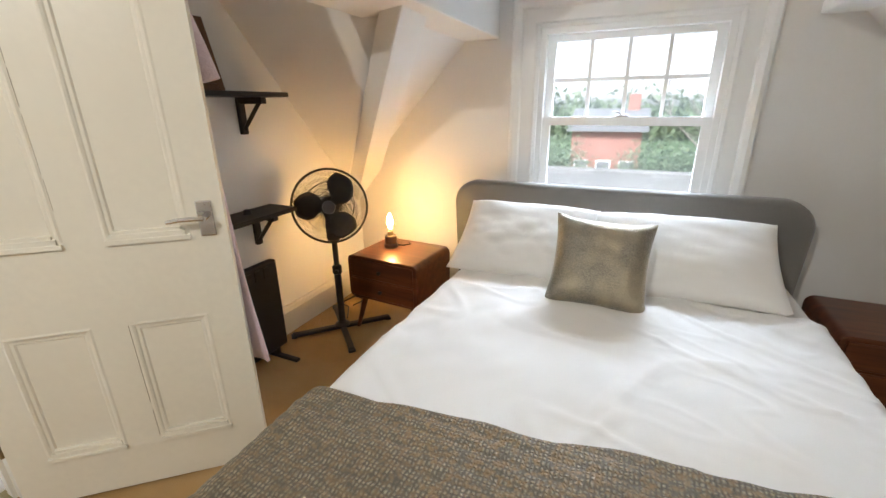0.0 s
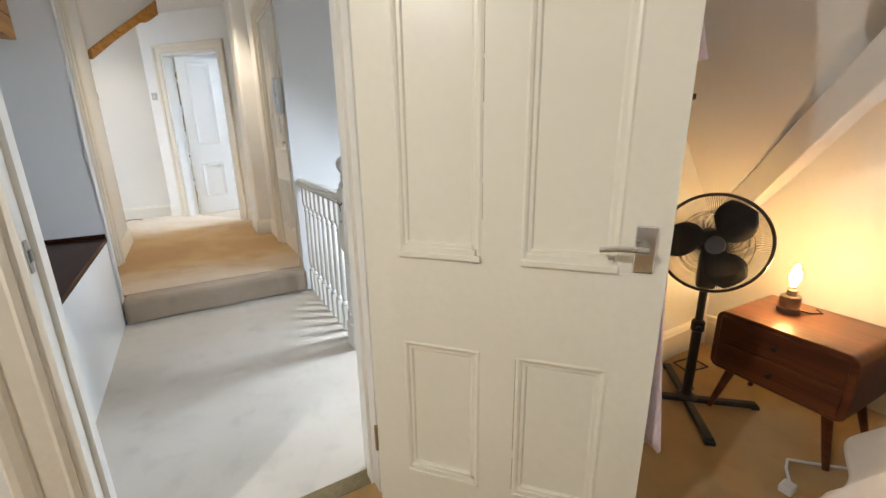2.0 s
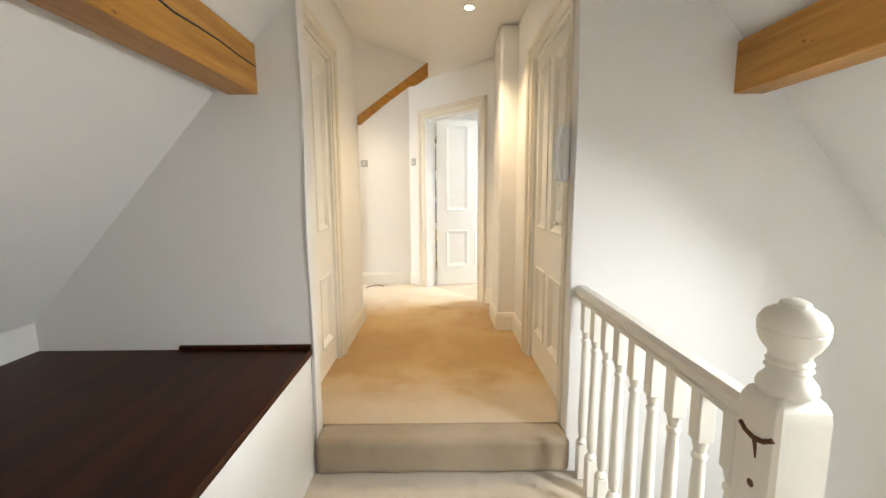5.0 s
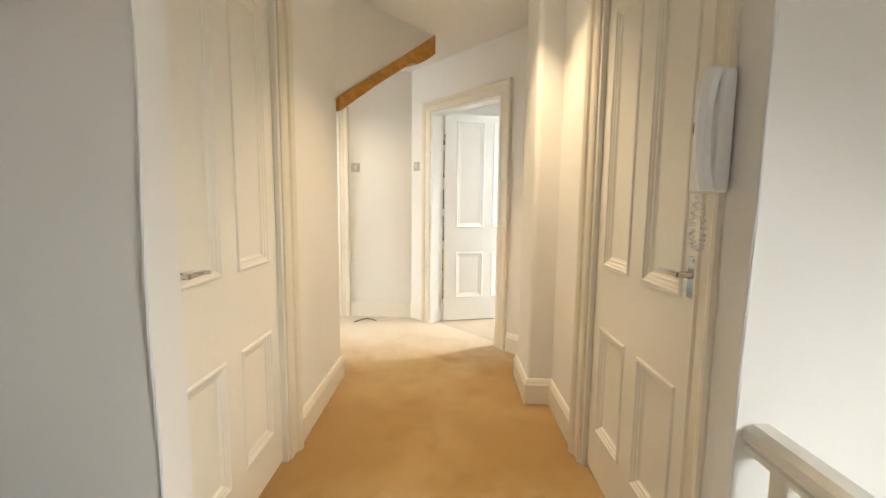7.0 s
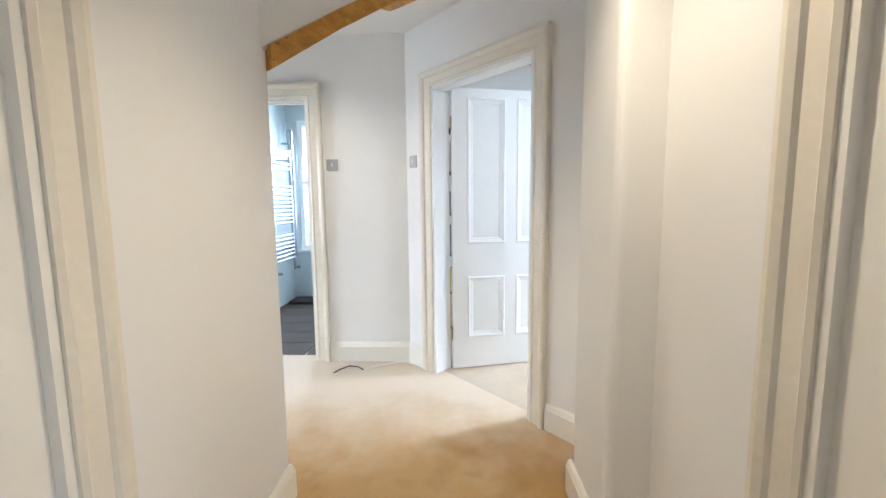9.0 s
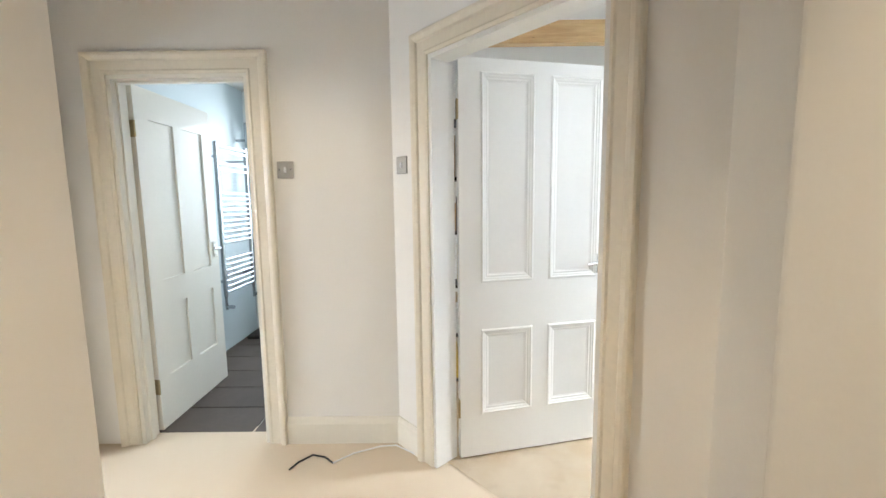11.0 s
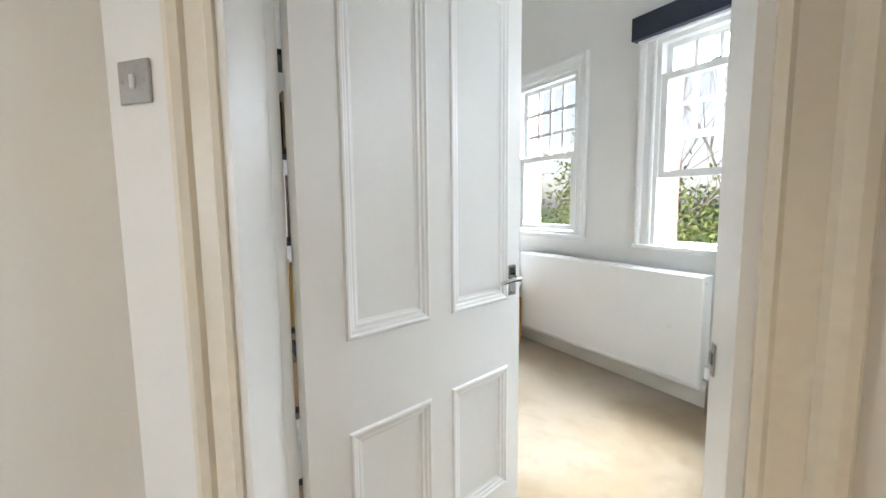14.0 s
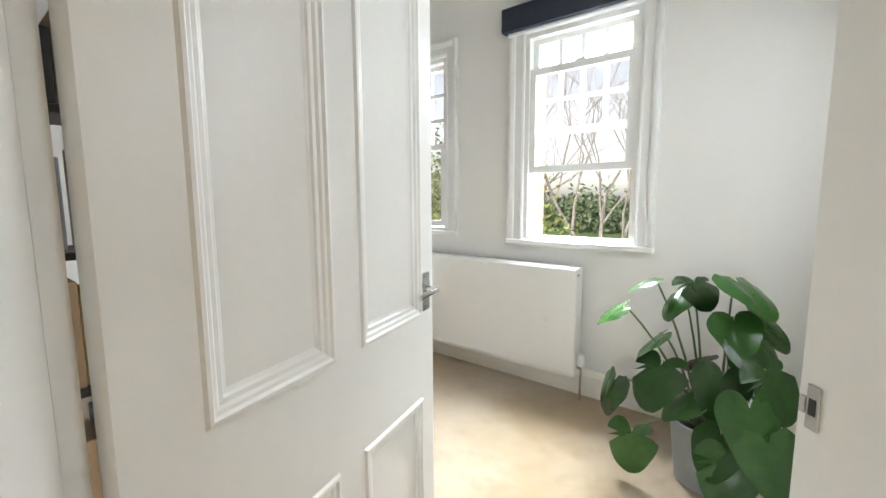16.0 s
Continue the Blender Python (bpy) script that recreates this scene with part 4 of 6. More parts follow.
# ---- windows ----
def sash(parent, m, name, x0, x1, z0, z1, cols, rows, y, rail=0.042, bar=0.018, deep=0.035):
    bm = bmesh.new()
    for a, b, c, d in ((x0, x0 + rail, z0, z1), (x1 - rail, x1, z0, z1), (x0 + rail, x1 - rail, z0, z0 + rail), (x0 + rail, x1 - rail, z1 - rail, z1)):
        box(bm, a, b, y - deep, y, c, d, m)
    ob = part(name, bm, WHITE, parent)
    gx0, gx1, gz0, gz1 = x0 + rail, x1 - rail, z0 + rail, z1 - rail
    bm = bmesh.new()
    for i in range(1, cols):
        c = gx0 + (gx1 - gx0) * i / cols
        box(bm, c - bar / 2, c + bar / 2, y - deep + 0.004, y - 0.004, gz0, gz1, m)
    for j in range(1, rows):
        c = gz0 + (gz1 - gz0) * j / rows
        box(bm, gx0, gx1, y - deep + 0.006, y - 0.006, c - bar / 2, c + bar / 2, m)
    if cols > 1 or rows > 1:
        part("glazing_bars", bm, WHITE, ob)
    else:
        bm.free()
    for i in range(cols):
        for j in range(rows):
            bm = bmesh.new()
            w, h = (gx1 - gx0) / cols, (gz1 - gz0) / rows
            box(bm, gx0 + i * w + 0.002, gx0 + (i + 1) * w - 0.002, y - deep / 2 - 0.002, y - deep / 2 + 0.002, gz0 + j * h + 0.002, gz0 + (j + 1) * h - 0.002, m)
            p = part("pane", bm, HAZED if parent.name == "window_1" else GLASS, ob)
            p.visible_shadow = False
    return ob


def sash_window(name, label, m, w, z0, z1, upper, lower, cols, rows, case_w=1.0):
    """A box sash window; upper and lower: (z0, z1) of the two sashes."""
    win = thing(name, label, "window", None, "", "structure")
    bm = bmesh.new()
    e = 0.03
    for a, b, c, d in ((0, e, z0, z1), (w - e, w, z0, z1), (e, w - e, z1 - e, z1), (e, w - e, z0, z0 + 0.02)):
        box(bm, a, b, -0.15, 0.0, c, d, m)
    part("window_frame", bm, WHITE, win)
    sash(win, m, "upper_sash", e, w - e, upper[0], upper[1], cols, rows, -0.055, bar=0.018 if rows == 2 else 0.026)
    sash(win, m, "lower_sash", e, w - e, lower[0], lower[1], 1, 1, -0.012)
    bm = bmesh.new()
    frame_sweep(bm, 0.0, w, z0, z1, tuple((o * case_w, d) for o, d in ARCH), m)
    part("architrave", bm, WHITE, win)
    bm = bmesh.new()
    rounded(bm, -0.11 * case_w, w + 0.11 * case_w, -0.02, 0.045, z0 - 0.035, z0 - 0.001, 0.006, 2, m)
    part("window_sill", bm, WHITE, win)
    bm = bmesh.new()
    rounded(bm, w / 2 - 0.03, w / 2 + 0.03, -0.03, -0.012, lower[1], lower[1] + 0.012, 0.004, 2, m)
    tube(bm, [m @ Vector((w / 2, -0.018, lower[1] + 0.012)), m @ Vector((w / 2 + 0.02, -0.012, lower[1] + 0.024)), m @ Vector((w / 2 + 0.045, -0.005, lower[1] + 0.026))], 0.005, 8)
    part("sash_lock", bm, STEEL, win, "small metal sash fastener")
    return win


m = Matrix(((-1, 0, 0, 0.44), (0, -1, 0, 2.64), (0, 0, 1, 0), (0, 0, 0, 1)))
sash_window("window_1", "white painted sash window with eight small panes above one large", m, 0.88, 0.62, 1.655, (1.165, 1.635), (0.64, 1.21), 4, 2, 1.45)
bm = bmesh.new()
rounded(bm, -0.62, 0.62, 2.575, 2.64, 1.805, 1.845, 0.006, 2)
part("cornice", bm, WHITE, bpy.data.objects["window_1"])
m = Matrix(((-1, 0, 0, -7.09), (0, -1, 0, 2.64), (0, 0, 1, 0), (0, 0, 0, 1)))
sash_window("window_2", "white painted sash window with its lower sash raised", m, 0.71, 1.15, 2.47, (1.83, 2.45), (1.59, 2.25), 4, 3)
m = Matrix(((-1, 0, 0, -8.45), (0, -1, 0, 2.64), (0, 0, 1, 0), (0, 0, 0, 1)))
sash_window("window_3", "white painted sash window with small panes above one large", m, 0.71, 1.18, 2.47, (1.80, 2.45), (1.21, 1.845), 4, 3)
# bathroom window
win = thing("window_4", "white window with frosted glass in the bathroom", "window", None, "", "structure")
bm = bmesh.new()
for a, b, c, d in ((-1.74, -1.69, 0.80, 2.40), (-0.80, -0.75, 0.80, 2.40), (-1.69, -0.80, 0.80, 0.86), (-1.69, -0.80, 2.34, 2.40), (-1.69, -0.80, 1.62, 1.67)):
    box(bm, -9.37, -9.32, a, b, c, d)
part("window_frame", bm, WHITE, win)
bm = bmesh.new()
rounded(bm, -9.32, -9.26, -1.76, -0.73, 0.775, 0.80, 0.005, 2)
part("window_sill", bm, WHITE, win)
for z0, z1 in ((0.86, 1.62), (1.67, 2.34)):
    bm = bmesh.new()
    box(bm, -9.347, -9.343, -1.69, -0.80, z0, z1)
    part("pane", bm, FROST, win).visible_shadow = False
# unseen side room window, and one added to brighten the far bedroom
for name, label, a, b, z0, z1, m in (("window_5", "white window in the side room wall", 0.55, 1.45, 1.0, 1.75, Matrix(((1, 0, 0, -7.3), (0, 1, 0, -3.1), (0, 0, 1, 0), (0, 0, 0, 1)))),
                                     ("fill_window", "added unseen window in the far bedroom side wall, for fill light", 0.30, 1.30, 1.35, 2.40, Matrix(((0, -1, 0, -6.0), (1, 0, 0, 0.95), (0, 0, 1, 0), (0, 0, 0, 1))))):
    win = thing(name, label, "window", None, "", "structure")
    bm = bmesh.new()
    for u0, u1, w0, w1 in ((a, a + 0.05, z0, z1), (b - 0.05, b, z0, z1), (a + 0.05, b - 0.05, z0, z0 + 0.05), (a + 0.05, b - 0.05, z1 - 0.05, z1)):
        box(bm, u0, u1, -0.08, -0.02, w0, w1, m)
    part("window_frame", bm, WHITE, win)
    bm = bmesh.new()
    box(bm, a + 0.05, b - 0.05, -0.052, -0.048, z0 + 0.05, z1 - 0.05, m)
    part("pane", bm, GLASS, win).visible_shadow = False
# skylight
win = thing("skylight", "pine-framed skylight set in the roof slope", "skylight", None, "", "structure")
ang = math.atan(RS)
sm = Matrix.Translation((SKX0, SKY0, roof_right(SKY0))) @ Matrix.Rotation(-ang, 4, "X")
ls = (SKY1 - SKY0) / math.cos(ang)
bm = bmesh.new()
for x0, x1, y0, y1 in ((0, 0.05, 0, ls), (SKX1 - SKX0 - 0.05, SKX1 - SKX0, 0, ls), (0.05, SKX1 - SKX0 - 0.05, 0, 0.05), (0.05, SKX1 - SKX0 - 0.05, ls - 0.05, ls)):
    rounded(bm, x0, x1, y0, y1, 0.055, 0.125, 0.004, 2, sm)
part("window_frame", bm, PALE_PINE, win, "varnished pine frame")
bm = bmesh.new()
box(bm, 0.05, SKX1 - SKX0 - 0.05, 0.05, ls - 0.05, 0.098, 0.104, sm)
part("pane", bm, GLASS, win).visible_shadow = False

# ---- stairs and balustrade ----
stair = thing("staircase", "white painted stairs with beige carpet going down", "stairs", None, "", "structure")
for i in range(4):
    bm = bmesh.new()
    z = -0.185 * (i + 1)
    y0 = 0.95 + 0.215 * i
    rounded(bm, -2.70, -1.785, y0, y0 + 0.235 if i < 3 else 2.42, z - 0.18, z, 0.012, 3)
    part("tread", bm, CARPET_DAYLIT, stair)
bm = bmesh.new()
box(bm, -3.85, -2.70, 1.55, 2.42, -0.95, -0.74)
part("quarter_landing", bm, CARPET_DAYLIT, stair)
bm = bmesh.new()
rounded(bm, -2.735, -2.70, 0.94, 1.56, -1.0, -0.06, 0.004, 1)
cut(bm, (0, 0.95, -0.05), (0, 0.86, 1))
part("string_board", bm, WHITE, stair)
bm = bmesh.new()
rounded(bm, -3.83, -2.70, 0.93, 0.985, -0.30, 0.004, 0.004, 1)
structure("landing_fascia", bm, WHITE, "white painted edge board of the landing", "fascia")
bm = bmesh.new()
box(bm, -3.85, -1.7, 0.9, 2.6, -2.75, -2.65)
structure("floor_below", bm, CARPET, "carpet of the floor below", "carpet")


def baluster_parts(h):
    """A turned baluster with square ends."""
    bm = bmesh.new()
    rounded(bm, -0.021, 0.021, -0.021, 0.021, 0.0, 0.17, 0.004, 1)
    rounded(bm, -0.021, 0.021, -0.021, 0.021, h - 0.14, h, 0.004, 1)
    lathe(bm, [(0.021, 0.168), (0.023, 0.178), (0.016, 0.190), (0.012, 0.198), (0.017, 0.212), (0.0205, 0.25), (0.0195, 0.36), (0.016, h - 0.24), (0.0135, h - 0.195),
               (0.0185, h - 0.185), (0.0185, h - 0.178), (0.013, h - 0.170), (0.018, h - 0.150), (0.021, h - 0.138)], 12)
    return finish(bm, "baluster", GLOSS, True)


def newel_parts(parent, x, y, z, top=1.12):
    k = top / 1.12
    bm = bmesh.new()
    s = 0.052
    rounded(bm, -s, s, -s, s, 0.0, 0.15, 0.006, 2)
    lathe(bm, [(0.050, 0.149), (0.055, 0.158), (0.050, 0.172), (0.036, 0.184), (0.040, 0.205), (0.047, 0.26), (0.046, 0.36), (0.041, 0.46), (0.036, 0.505), (0.045, 0.515), (0.047, 0.527), (0.037, 0.540), (0.032, 0.552), (0.044, 0.575)], 20)
    # square block whose faces end in points below and arcs above
    ring = [(0.032, 0.548), (0.044, 0.575), (0.052, 0.60), (0.052, 0.895), (0.050, 0.915), (0.043, 0.930), (0.030, 0.940)]
    rows = []
    for r, zz in ring:
        rows.append([bm.verts.new((r * a, r * b, zz)) for a, b in ((1, 0.86), (0.86, 1), (-0.86, 1), (-1, 0.86), (-1, -0.86), (-0.86, -1), (0.86, -1), (1, -0.86))])
    for a, b in zip(rows, rows[1:]):
        for i in range(8):
            bm.faces.new((a[i], a[(i + 1) % 8], b[(i + 1) % 8], b[i]))
    bm.faces.new(rows[-1])
    lathe(bm, [(r * 0.95, 0.934 + (zz - 0.890) * 0.80) for r, zz in ((0.044, 0.890), (0.051, 0.904), (0.048, 0.918), (0.037, 0.934), (0.035, 0.944), (0.040, 0.951), (0.035, 0.959), (0.039, 0.967), (0.034, 0.976), (0.036, 0.988), (0.046, 1.002), (0.054, 1.022), (0.057, 1.040),
               (0.0555, 1.043), (0.0575, 1.047), (0.056, 1.062), (0.047, 1.081), (0.031, 1.093), (0.026, 1.095), (0.024, 1.105), (0.012, 1.112))], 24)
    bmesh.ops.transform(bm, matrix=pose(x, y, z), verts=bm.verts)
    return part("newel_post", bm, GLOSS, parent, "", True)


rail_prof = [(-0.030, 0.0), (0.030, 0.0), (0.030, 0.012), (0.024, 0.016), (0.033, 0.028), (0.030, 0.045), (0.016, 0.056), (-0.016, 0.056), (-0.030, 0.045), (-0.033, 0.028), (-0.024, 0.016), (-0.030, 0.012)]


def handrail(parent, a, b):
    a, b = Vector(a), Vector(b)
    d = (b - a).normalized()
    sd = Vector((0, 0, 1)).cross(d).normalized()
    up = d.cross(sd)
    bm = bmesh.new()
    r1 = [bm.verts.new(a + sd * o + up * h) for o, h in rail_prof]
    r2 = [bm.verts.new(b + sd * o + up * h) for o, h in rail_prof]
    n = len(r1)
    for i in range(n):
        bm.faces.new((r1[i], r1[(i + 1) % n], r2[(i + 1) % n], r2[i]))
    bm.faces.new(r1[::-1]), bm.faces.new(r2)
    return part("handrail", bm, GLOSS, parent, "", True)


bal = thing("landing_balustrade", "white painted balustrade with turned spindles along the landing edge", "balustrade")
post = newel_parts(bal, -2.735, 0.885, 0.004)
bm = bmesh.new()
tube(bm, [(-2.770, 0.8335, 0.862), (-2.755, 0.8335, 0.852), (-2.735, 0.8335, 0.848), (-2.712, 0.8335, 0.853), (-2.690, 0.8335, 0.868)], 0.006, 6, 0.9)
tube(bm, [(-2.732, 0.8335, 0.850), (-2.729, 0.8335, 0.835), (-2.726, 0.8335, 0.812)], 0.0065, 6, 0.35)
CHIP = material("bare_chipped_wood", (0.12, 0.05, 0.02), 0.8)
part("chip", bm, CHIP, post, "dark chip in the paint")
bm = bmesh.new()
rod(bm, (-2.731, 0.8345, 0.757), (-2.731, 0.8315, 0.757), 0.008, None, 10)
part("chip", bm, CHIP, post, "dark chip in the paint")
handrail(bal, (-3.852, 0.885, 0.835), (-2.785, 0.885, 0.835))
bmesh_b = baluster_parts(0.835)
for i in range(9):
    o = new("baluster", bmesh_b)
    o.matrix_world = pose(-2.845 - 0.116 * i, 0.885, 0.004)
    o.parent = bal
bal2 = thing("stair_balustrade", "white painted balustrade sloping down beside the stairs", "balustrade")
newel_parts(bal2, -2.735, 1.55, -0.640)
handrail(bal2, (-2.735, 0.935, 0.655), (-2.735, 1.50, 0.135))
for i in range(4):
    y = 1.02 + 0.125 * i
    o = new("baluster", baluster_parts(0.78))
    o.matrix_world = pose(-2.735, y, 0.655 - 0.92 * (y - 0.935) - 0.77)
    o.parent = bal2
bm = bmesh.new()
rounded(bm, -3.53, -3.14, 2.395, 2.42, -0.02, 0.095, 0.004, 2)
tagged(part("picture_board", bm, BLUE), "blue painted board hung on the stairwell wall", "board")

# built-in chest under the slope
chest = thing("built_in_chest", "white boxed-in chest with a dark mahogany top on the landing", "chest")
bm = bmesh.new()
rounded(bm, -3.848, -1.822, -1.598, -0.348, 0.573, 0.603, 0.004, 2)
part("top", bm, MAHOGANY, chest, "dark polished mahogany board")
bm = bmesh.new()
box(bm, -3.848, -1.822, -0.392, -0.357, 0.0, 0.573)
part("front_panel", bm, WHITE, chest, "white painted front panel")
bm = bmesh.new()
rounded(bm, -3.849, -3.832, -0.95, -0.352, 0.603, 0.625, 0.003, 1)
part("back_trim", bm, MAHOGANY, chest)
# surface cables down both edges of the opening
for name, y in (("cable_left", -0.344), ("cable_right", 0.835)):
    bm = bmesh.new()
    tube(bm, [(-3.846 + 0.003 * math.sin(k * 1.3), y + 0.004 * math.sin(k * 0.9), 0.19 + 2.3 * k / 14) for k in range(15)], 0.0045, 7)
    tagged(part(name, bm, PLASTIC), "thin white cable clipped to the wall edge", "cable", "surface cables")

# ---- hall fixtures ----
phone = thing("intercom_phone", "pale grey door-entry phone hung on the door frame", "intercom", pose(-3.960, 0.832, 1.355) @ Matrix.Diagonal((0.72, 1.0, 0.87, 1.0)))
bm = bmesh.new()
rounded(bm, -0.085, 0.05, -0.032, 0.0, 0.0, 0.29, 0.010, 3)
part("body", bm, PLASTIC, phone)
bm = bmesh.new()
rs = []
for k in range(9):
    f = k / 8
    z = 0.005 + 0.285 * f
    y = -0.040 - 0.016 * (1 - (2 * f - 1) ** 2)
    rs.append([bm.verts.new((x, yy, z)) for x, yy in ((0.020, y - 0.014), (0.042, y - 0.018), (0.050, y - 0.006), (0.046, y + 0.010), (0.018, y + 0.010))])
for a, b in zip(rs, rs[1:]):
    for i in range(5):
        bm.faces.new((a[i], a[(i + 1) % 5], b[(i + 1) % 5], b[i]))
bm.faces.new(rs[0][::-1]), bm.faces.new(rs[-1])
part("handset", bm, PLASTIC, phone, "pale handset", True)
bm = bmesh.new()
rod(bm, (-0.050, -0.032, 0.165), (-0.050, -0.036, 0.165), 0.021, None, 16)
part("button", bm, material("brown_grille", (0.20, 0.15, 0.11), 0.6), phone)
bm = bmesh.new()
pts = []
for k in range(120):
    f = k / 119
    s = math.sin(f * math.pi)
    pts.append((-0.02 + 0.03 * math.sin(f * 6) + 0.006 * math.cos(k * 1.1), -0.030 + 0.006 * math.sin(k * 1.1), -0.005 - 0.14 * s))
tube(bm, pts, 0.0022, 5)
part("cord", bm, PLASTIC, phone)


def wall_switch(name, m, label):
    sw = thing(name, label, "light switch", m, "hall switches")
    bm = bmesh.new()
    rounded(bm, -0.043, 0.043, 0.0, 0.008, -0.043, 0.043, 0.003, 2)
    part("plate", bm, STEEL, sw)
    bm = bmesh.new()
    rounded(bm, -0.006, 0.006, 0.007, 0.014, -0.014, 0.014, 0.002, 1)
    part("rocker", bm, PLASTIC, sw)
    for x in (-0.030, 0.030):
        bm = bmesh.new()
        rod(bm, (x, 0.007, 0), (x, 0.0095, 0), 0.004, None, 8)
        part("screw", bm, CHROME, sw)


wall_switch("light_switch", on_wall((-7.22, -0.682, 1.674), (1, 0)), "brushed steel light switch on the lobby wall")
wall_switch("light_switch", on_wall((DA.x + du.x * 0.085, DA.y + du.y * 0.085, 1.685), (dn.x, dn.y)), "brushed steel light switch beside the far bedroom door")
light = thing("ceiling_downlight", "small recessed ceiling downlight with a chrome rim, lit", "downlight", pose(-5.10, 0.457, 2.595))
bm = bmesh.new()
lathe(bm, [(0.040, 0.0), (0.042, -0.006), (0.030, -0.008), (0.028, -0.001)], 20)
part("rim", bm, CHROME, light, "", True)
bm = bmesh.new()
rod(bm, (0, 0, -0.003), (0, 0, -0.009), 0.027, None, 18)
part("lamp_face", bm, LAMPFACE, light, "glowing lamp")
wire = thing("floor_cable", "loose white and black cable end lying on the carpet", "cable")
bm = bmesh.new()
tube(bm, [(-7.02, -0.45, H + 0.006), (-7.10, -0.36, H + 0.006), (-7.14, -0.22, H + 0.02), (-7.16, -0.14, H + 0.012), (-7.08, -0.02, H + 0.006), (-7.02, 0.05, H + 0.006)], 0.004, 6)
part("white_lead", bm, PLASTIC, wire)
bm = bmesh.new()
tube(bm, [(-7.02, -0.45, H + 0.006), (-7.06, -0.50, H + 0.012), (-7.08, -0.57, H + 0.012), (-7.03, -0.63, H + 0.005), (-6.97, -0.655, H + 0.005)], 0.005, 6)
part("black_lead", bm, BLACK, wire)

# ---- bathroom ----
towel = thing("towel_radiator", "chrome ladder towel radiator on the bathroom wall", "towel radiator")
bm = bmesh.new()
rounded(bm, -8.43, -8.40, -1.700, -1.670, 0.73, 2.0, 0.008, 2)
part("post", bm, RAIL_CHROME, towel)
bm = bmesh.new()
rounded(bm, -8.93, -8.90, -1.700, -1.670, 0.73, 2.0, 0.008, 2)
part("post", bm, RAIL_CHROME, towel)
for z in (list(np.arange(0.77, 1.08, 0.045)) + list(np.arange(1.18, 1.62, 0.045)) + [1.78, 1.83, 1.93, 1.97]):
    bm = bmesh.new()
    rod(bm, (-8.90, -1.680, z), (-8.43, -1.680, z), 0.011, None, 10)
    part("rung", bm, RAIL_CHROME, towel)
for x in (-8.415, -8.915):
    for z in (0.86, 1.88):
        bm = bmesh.new()
        rod(bm, (x, -1.700, z), (x, -1.860, z), 0.010, None, 10)
        part("wall_bracket", bm, RAIL_CHROME, towel)
    bm = bmesh.new()
    rod(bm, (x, -1.685, 0.73), (x, -1.685, 0.62), 0.012, None, 12)
    rod(bm, (x, -1.685, 0.645), (x, -1.620, 0.645), 0.016, 0.014, 12)
    part("valve", bm, RAIL_CHROME, towel)
bm = bmesh.new()
rod(bm, (-9.12, -1.745, 0.73), (-9.12, -1.745, 2.26), 0.03, None, 14)
rod(bm, (-9.12, -1.745, 2.1), (-9.12, -1.860, 2.1), 0.012, None, 10)
rod(bm, (-9.12, -1.745, 0.85), (-9.12, -1.860, 0.85), 0.012, None, 10)
tagged(part("shower_pole", bm, RAIL_CHROME, None, "", True), "chrome upright pole beside the bathroom window", "pole")
bm = bmesh.new()
rounded(bm, -9.27, -8.98, -1.82, -1.45, H + 0.001, H + 0.04, 0.015, 3)
tagged(part("bath_mat", bm, DARKWOOD, None, "", True), "dark brown folded mat on the bathroom floor tiles", "mat")

# ---- bedroom furniture ----
bed = thing("bed", "double bed with a grey upholstered rounded headboard", "bed")
bm = bmesh.new()
# headboard: a rounded slab
outline = []
x0, x1, z0, z1, r = -0.85, 0.845, 0.05, 0.868, 0.13
for cx, cz, a0 in ((x1 - r, z1 - r, 0), (x0 + r, z1 - r, 90)):
    for k in range(9):
        a = radians(a0 + 90 * k / 8)
        outline.append((cx + r * math.cos(a), cz + r * math.sin(a)))
outline = [(x1 - 0.03, z0)] + outline + [(x0 + 0.03, z0)]
rings = []
for y, inset in ((2.420, 0.022), (2.428, 0.008), (2.445, 0.0), (2.500, 0.0), (2.520, 0.015)):
    rings.append([bm.verts.new((px + (inset if px < 0 else -inset), y, pz - (inset if pz > 0.3 else 0))) for px, pz in outline])
for a, b in zip(rings, rings[1:]):
    for i in range(len(a)):
        j = (i + 1) % len(a)
        bm.faces.new((a[i], a[j], b[j], b[i]))
bm.faces.new(rings[0]), bm.faces.new(rings[-1][::-1])
part("headboard", bm, UPHOLSTERY, bed, "grey fabric headboard with rounded corners", True)
bm = bmesh.new()
rounded(bm, -0.66, 0.80, 0.42, 2.42, 0.10, 0.28, 0.03, 3)
part("bed_base", bm, UPHOLSTERY, bed)
bm = bmesh.new()
rounded(bm, -0.65, 0.79, 0.42, 2.40, 0.281, 0.505, 0.05, 4)
part("mattress", bm, LINEN, bed, "white mattress")
for x in (-0.60, 0.74):
    for y in (0.50, 2.34):
        bm = bmesh.new()
        rod(bm, (x, y, 0.0), (x, y, 0.10), 0.02, 0.026, 12)
        part("leg", bm, BLACK, bed)


